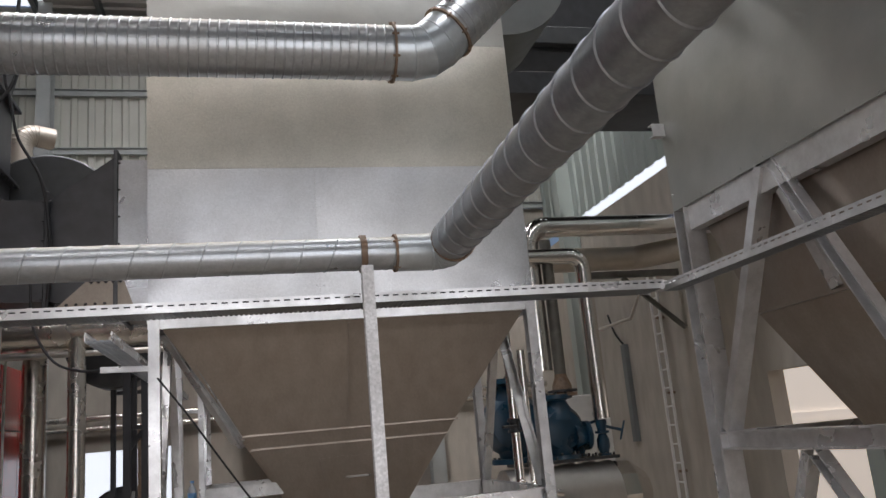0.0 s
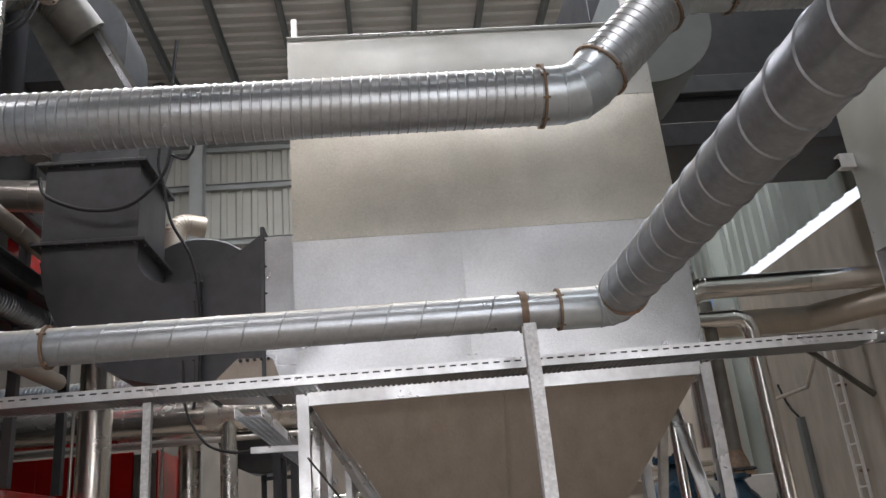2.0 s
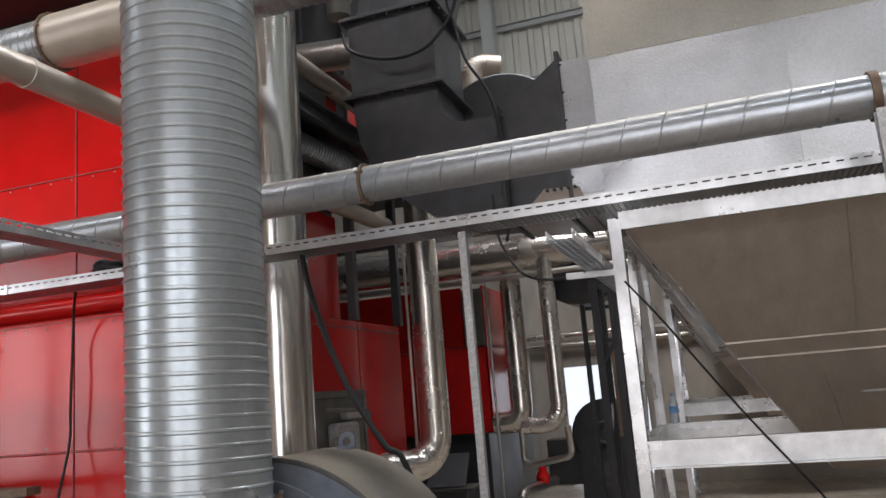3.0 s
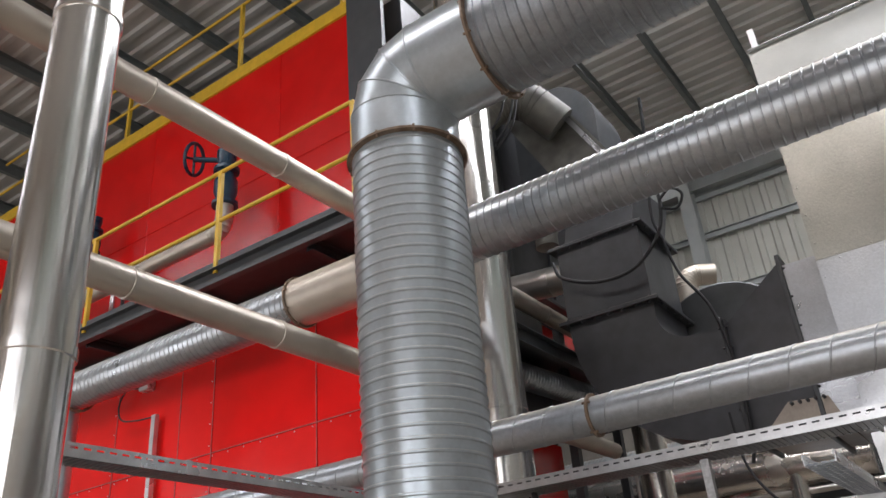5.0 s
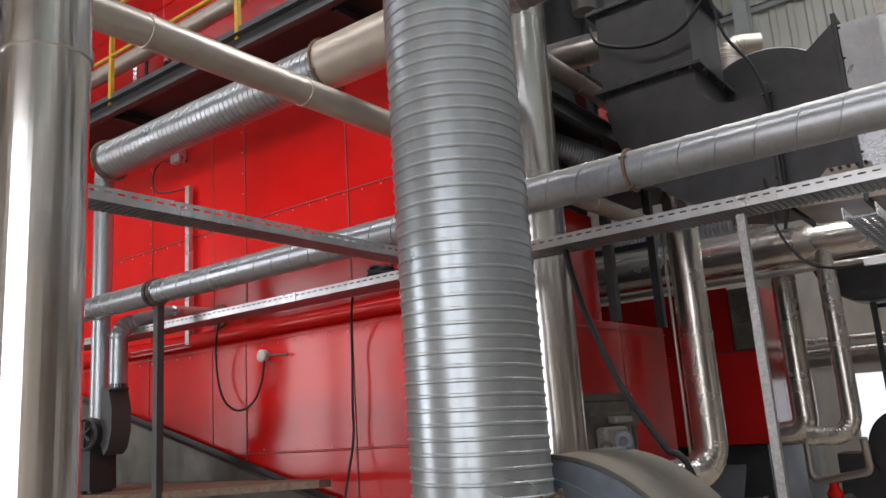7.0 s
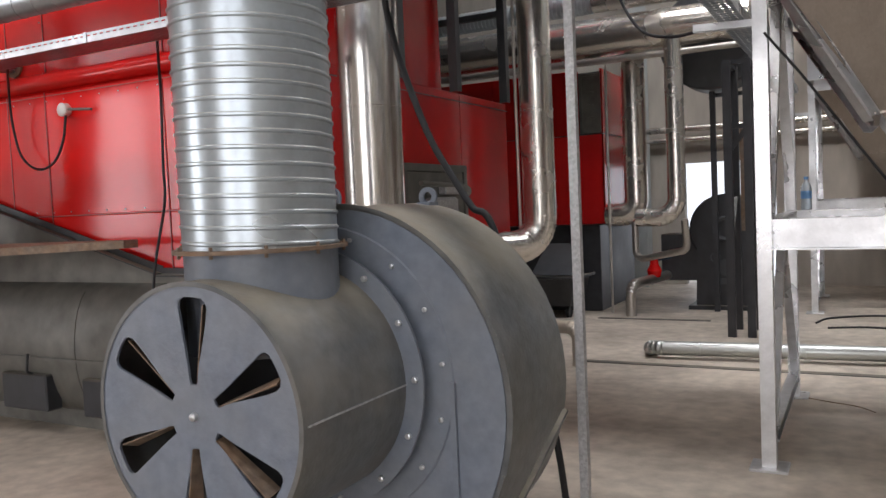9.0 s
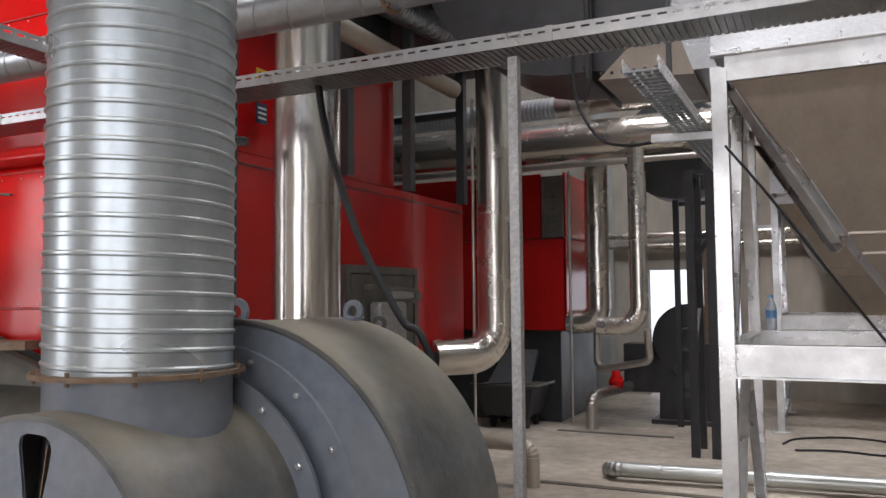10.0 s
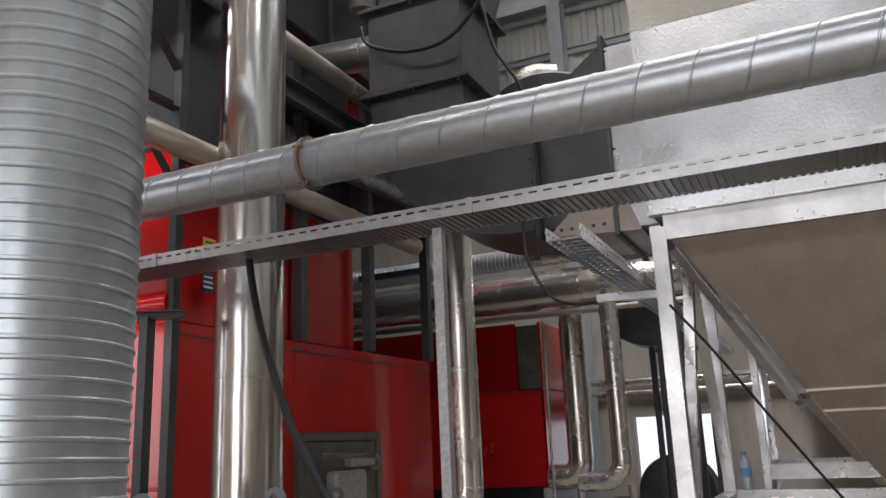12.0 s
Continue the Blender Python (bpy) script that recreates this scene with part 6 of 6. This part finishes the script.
pump(2.6, 8.15, 1.29, 1.3, "dark blue pump casing bolted under a jacketed pipe")
pump(3.06, 8.0, 1.29, 0.98, "dark blue pump casing with flanged nozzle")
gate_valve(3.48, 7.9, 1.29, 0.72, "dark blue gate valve with handwheel beside the pumps", (1, -0.45, -0.35))
gate_valve(3.34, 8.2, 1.29, 0.72, "dark blue gate valve with handwheel behind the first", (1, -0.3, 0.25))
cb = thing("wall_panel", "pale grey steel panel standing before the wall", "panel", at=(3.9, 8.9, 0))
part("sheet", bevel(box(B(), 3.1, 4.05, 8.9, 8.96, 0.0, 1.95), 0.01), "white", cb, smooth=0)
tk = thing("steel_tank", "polished jacketed horizontal tank with a faceted end cap", "tank", at=(3.2, 8.0, 0.5))
part("shell", turned(B(), (2.3, 8.0, 0.9), (1, 0, 0), [(0, 0.1), (0.1, 0.34), (1.25, 0.34)], 36), "steel_dull", tk)
part("end_cap", turned(B(), (3.55, 8.0, 0.9), (1, 0, 0), [(0, 0.345), (0.18, 0.33), (0.36, 0.2), (0.42, 0.03)], 10), "steel", tk, smooth=0)
for x in (2.6, 3.4):
    part("saddle", bevel(box(B(), x - 0.06, x + 0.06, 7.75, 8.25, 0, 0.66), 0.01), "grime", tk, smooth=0)
for x in (2.66, 2.93, 3.19, 3.42):
    part("neck", turned(B(), (x, 8.0, 1.18), U, [(0, 0.075), (0.06, 0.07), (0.06, 0.09), (0.075, 0.09)], 20), "steel_dull", tk)
fl = part("manifold_flange", bevel(box(B(), 2.5, 3.62, 7.84, 8.16, 1.256, 1.288), 0.004), "black", tk, "black bolted flange plate", smooth=0)
studs("bolt", [(x, y, 1.285) for x in span(2.52, 3.6, 14) for y in (7.862, 8.138)], (0, 0, 1), fl, "black", 0.013, 0.03)
jacket("pump_pipe", [(2.98, 8.1, 2.2), (2.98, 8.1, 3.78), (5.2, 8.1, 3.78)], 0.115, "polished jacketed pipe rising from the pump", "steel", 0.22, 8, joints=[((2.98, 8.1, 2.6), U), ((3.7, 8.1, 3.78), (1, 0, 0)), ((4.3, 8.1, 3.78), (1, 0, 0))])
jacket("pump_pipe", [(2.4, 7.9, 3.4), (3.5, 7.9, 3.4), (3.5, 7.9, 1.66)], 0.085, "polished jacketed pipe bending down to the valve", "steel", 0.16, 7, joints=[((3.5, 7.9, 2.4), U)])
jacket("pump_pipe", [(3.14, 8.0, 1.95), (3.14, 8.0, 3.6)], 0.062, "dull brown steel pipe above the pump", "grime")
rc = thing("pipe_reducer", "rusty bolted reducer between the pump and its pipe", "pipe fitting", at=(3.14, 8.0, 1.92))
part("cone", turned(B(), (3.14, 8.0, 1.92), U, [(0, 0.15), (0.03, 0.15), (0.03, 0.11), (0.12, 0.1), (0.2, 0.066), (0.23, 0.066)], 24), "rust", rc)
part("upper_flange", turned(B(), (3.14, 8.0, 1.965), U, [(0, 0.155), (0.022, 0.155)], 24), "black", rc)
jacket("pump_pipe", [(3.3, 8.6, 3.5), (4.5, 8.6, 3.5), (5.2, 8.2, 3.55)], 0.14, "pale jacketed pipe along the wall", "insul", 0.2, 6)
jacket("small_pipe", [(2.45, 7.6, 2.6), (2.45, 7.6, 1.1), (2.7, 7.6, 1.0)], 0.045, "small jacketed pipe with an elbow", "steel", 0.1, 5)
jacket("small_pipe", [(2.62, 7.7, 2.4), (2.62, 7.7, 1.05), (2.9, 7.7, 0.98)], 0.04, "small jacketed pipe with an elbow", "steel", 0.1, 5)
vb = thing("ball_valve", "black wafer valve with a short lever", "valve", at=(2.5, 7.6, 1.65))
part("body", turned(B(), (2.45, 7.6, 1.6), U, [(0, 0.07), (0.03, 0.07), (0.03, 0.05), (0.1, 0.05), (0.1, 0.07), (0.13, 0.07)], 16), "black", vb)
part("lever", cyl(B(), (2.45, 7.55, 1.66), (2.28, 7.45, 1.66), 0.014, seg=8), "black", vb)
ld = thing("wall_ladder", "narrow pale steel ladder fixed to the plastered wall", "ladder", at=(5.3, 9.75, 0.2))
for y in (9.66, 9.86):
    part("stile", beam(B(), (5.3, y, 0.1), (5.3, y, 3.5), 0.025, 0.035), "white", ld, smooth=0)
for i in range(14):
    part("rung", cyl(B(), (5.3, 9.66, 0.3 + 0.24 * i), (5.3, 9.86, 0.3 + 0.24 * i), 0.011, seg=8), "white", ld)
for z in (0.9, 1.9, 2.9):
    part("wall_bracket", box(B(), 5.3, 5.4, 9.74, 9.78, z, z + 0.03), "rust", ld, smooth=0)
rk = thing("cable_rack", "grey cable rack fixed upright to the wall", "cable rack", at=(5.35, 10.9, 1.5))
part("channel", box(B(), 5.32, 5.39, 10.9, 11.02, 1.3, 2.7), "purlin", rk, smooth=0)
part("loop", cable(B(), [(5.34, 10.95, 2.7), (5.3, 11.1, 2.9), (5.32, 11.3, 3.2)], 0.015), "rubber", rk)
jacket("wall_pipe", [(5.2, 9.95, 3.3), (5.2, 10.3, 3.0), (5.2, 11.6, 3.0)], 0.025, "thin grey pipe along the wall", "steel_dull", 0.1, 4)
bk = thing("pipe_bracket", "dark steel pipe bracket shelf on the wall", "bracket", at=(5.2, 9.5, 3.4))
part("shelf", beam(B(), (5.38, 9.2, 3.42), (4.1, 9.2, 3.42), 0.08, 0.08, "C", 0.008), "grime", bk, smooth=0)
part("brace", beam(B(), (5.38, 9.2, 2.7), (4.6, 9.2, 3.38), 0.05, 0.05, "L", 0.006), "grime", bk, smooth=0)

# ---- dark ducting above and behind the first collector ----
bd = thing("black_duct", "black box duct with stepped bands behind the collector", "duct", at=(3.6, 8.0, 5.0))
part("box", bevel(box(B(), 2.25, 5.25, 7.3, 8.8, 5.2, 7.4), 0.01), "black", bd, smooth=0)
part("band", bevel(box(B(), 2.25, 5.25, 7.2, 7.3, 5.55, 5.75), 0.008), "charcoal", bd, smooth=0)
part("band", bevel(box(B(), 2.25, 5.25, 7.15, 7.3, 4.95, 5.2), 0.008), "black", bd, smooth=0)
eb = thing("elbow_casing", "dull rounded sheet elbow on the collector side", "duct", at=(2.4, 6.3, 5.2))
bm = B()
prof = [(1.98, 5.9), (1.98, 4.85)] + [(2.1 + 0.6 * math.sin(a), 5.35 - 0.55 * math.cos(a)) for a in [math.pi / 2 * k / 10 for k in range(11)]] + [(2.7, 5.9)]
loft(bm, [[Vector((x, y, z)) for x, z in prof] for y in (5.7, 6.6)])
part("casing", bm, "purlin", eb, smooth=30)
part("flange", beam(B(), (1.99, 5.66, 4.8), (1.99, 5.66, 5.95), 0.06, 0.04, "L", 0.006), "galv_frame", eb, smooth=0)
hs = thing("exhaust_fan", "charcoal rounded exhaust fan housing high above the flue", "fan", at=(-2.7, 7.6, 6.3))
prof = [(-3.55, 6.25), (-2.53, 6.25)] + [(-3.03 + 0.52 * math.cos(a), 6.72 + 0.6 * math.sin(a)) for a in [math.pi / 2 * k / 12 for k in range(13)]] + [(-3.55, 7.32)]
part("housing", loft(B(), [[Vector((x, y, z)) for x, z in prof] for y in (7.5, 8.2)]), "charcoal", hs, smooth=30)
part("mount", bevel(box(B(), -2.85, -2.5, 7.4, 8.2, 5.85, 6.24), 0.01), "black", hs, smooth=0)
sd = thing("slanting_duct", "dull steel rectangular duct slanting down to the flue", "duct", at=(-2.9, 7.0, 6))
part("trunk", beam(B(), (-3.35, 7.05, 7.35), (-2.3, 7.0, 5.35), 0.55, 0.42, up=(0, 1, 0)), "grime", sd, smooth=0)
part("edge_strip", beam(B(), (-3.08, 6.78, 7.3), (-2.03, 6.72, 5.3), 0.05, 0.05, up=(0, 1, 0)), "sheet", sd, smooth=0)
uc = thing("upper_casing", "black sheet casing on the boiler beside the exhaust ducting", "casing", at=(-3.9, 7.0, 4.9))
part("casing_body", bevel(box(B(), -3.93, -3.5, 5.4, 8.8, 4.95, 7.5), 0.015), "black", uc, smooth=0)
for y in (6.1, 7.0, 7.9):
    part("casing_rib", beam(B(), (-3.49, y, 4.98), (-3.49, y, 7.47), 0.04, 0.03, "L", 0.005), "charcoal", uc, smooth=0)
hb = thing("hose_bend", "clear-wound flexible hose bend high up", "hose", at=(-3.3, 6.4, 6))
part("hose", pipe(B(), [(-3.6, 6.3, 5.2), (-3.5, 6.3, 6.3), (-2.9, 6.4, 6.6), (-2.6, 6.7, 6.2)], 0.19, 24, 0.4, 8, 0.01), "grime", hb)
for y, w in ((6.05, 0.5), (6.12, 0.62), (5.9, 0.4)):
    part("tie_wire", cable(B(), [(-3.75, y, 5.7), (-3.45, y - 0.05, 5.6 + 0.1 * w), (-2.9, y, 5.9), (-2.75, y + 0.1, 6.3 + 0.3 * w)], 0.012), "rubber", hb)
dh = thing("drain_hopper", "dark steel funnel under the walkway", "funnel", at=(-2.75, 6.2, 4.9))
part("cone", turned(B(), (-2.75, 6.3, 4.75), U, [(0, 0.1), (0.12, 0.1), (0.3, 0.2), (0.32, 0.2)], 20), "grime", dh)
rd = thing("round_damper", "charcoal round casing behind the flue elbow", "fan casing", at=(-1.7, 7.3, 3.8))
part("drum", turned(B(), (-1.6, 6.8, 3.6), (0, 1, 0), [(0, 0.1), (0, 0.57), (0.015, 0.585), (0.5, 0.585), (0.5, 0.1)], 48), "charcoal", rd)
studs("bolt", [(x, FY0 - 0.02, 2.76) for x in span(-1.36, -0.98, 6)], (0, -1, 0), flue, "black", 0.012, 0.03)
lm = thing("ceiling_lamp", "small round lit lamp under the roof", "lamp", at=(-3.6, 12.4, 9.15))
part("shade", turned(B(), (-3.6, 12.4, 9.14), U, [(0, 0.16), (0.06, 0.14), (0.13, 0.05)], 20), "charcoal", lm)
part("lens", cyl(B(), (-3.6, 12.4, 9.125), (-3.6, 12.4, 9.138), 0.14, seg=20), "lamp", lm)
tagged(solid("floor_cable", cable(B(), [(-0.62, 10.0, 0.012), (-0.5, 10.35, 0.012), (-0.05, 10.6, 0.012), (0.35, 10.4, 0.012), (0.3, 9.75, 0.012), (-0.15, 9.8, 0.012), (-0.5, 9.7, 0.012)], 0.01), "rubber", "black cable lying in a loop on the floor", "cable"), group="cables")
tagged(solid("floor_cable", cable(B(), [(-0.55, 6.8, 0.006), (-0.4, 6.72, 0.006), (-0.22, 6.64, 0.006), (-0.12, 6.52, 0.006)], 0.0035), "rust", "short dark cable end lying on the floor", "cable"), group="cables")
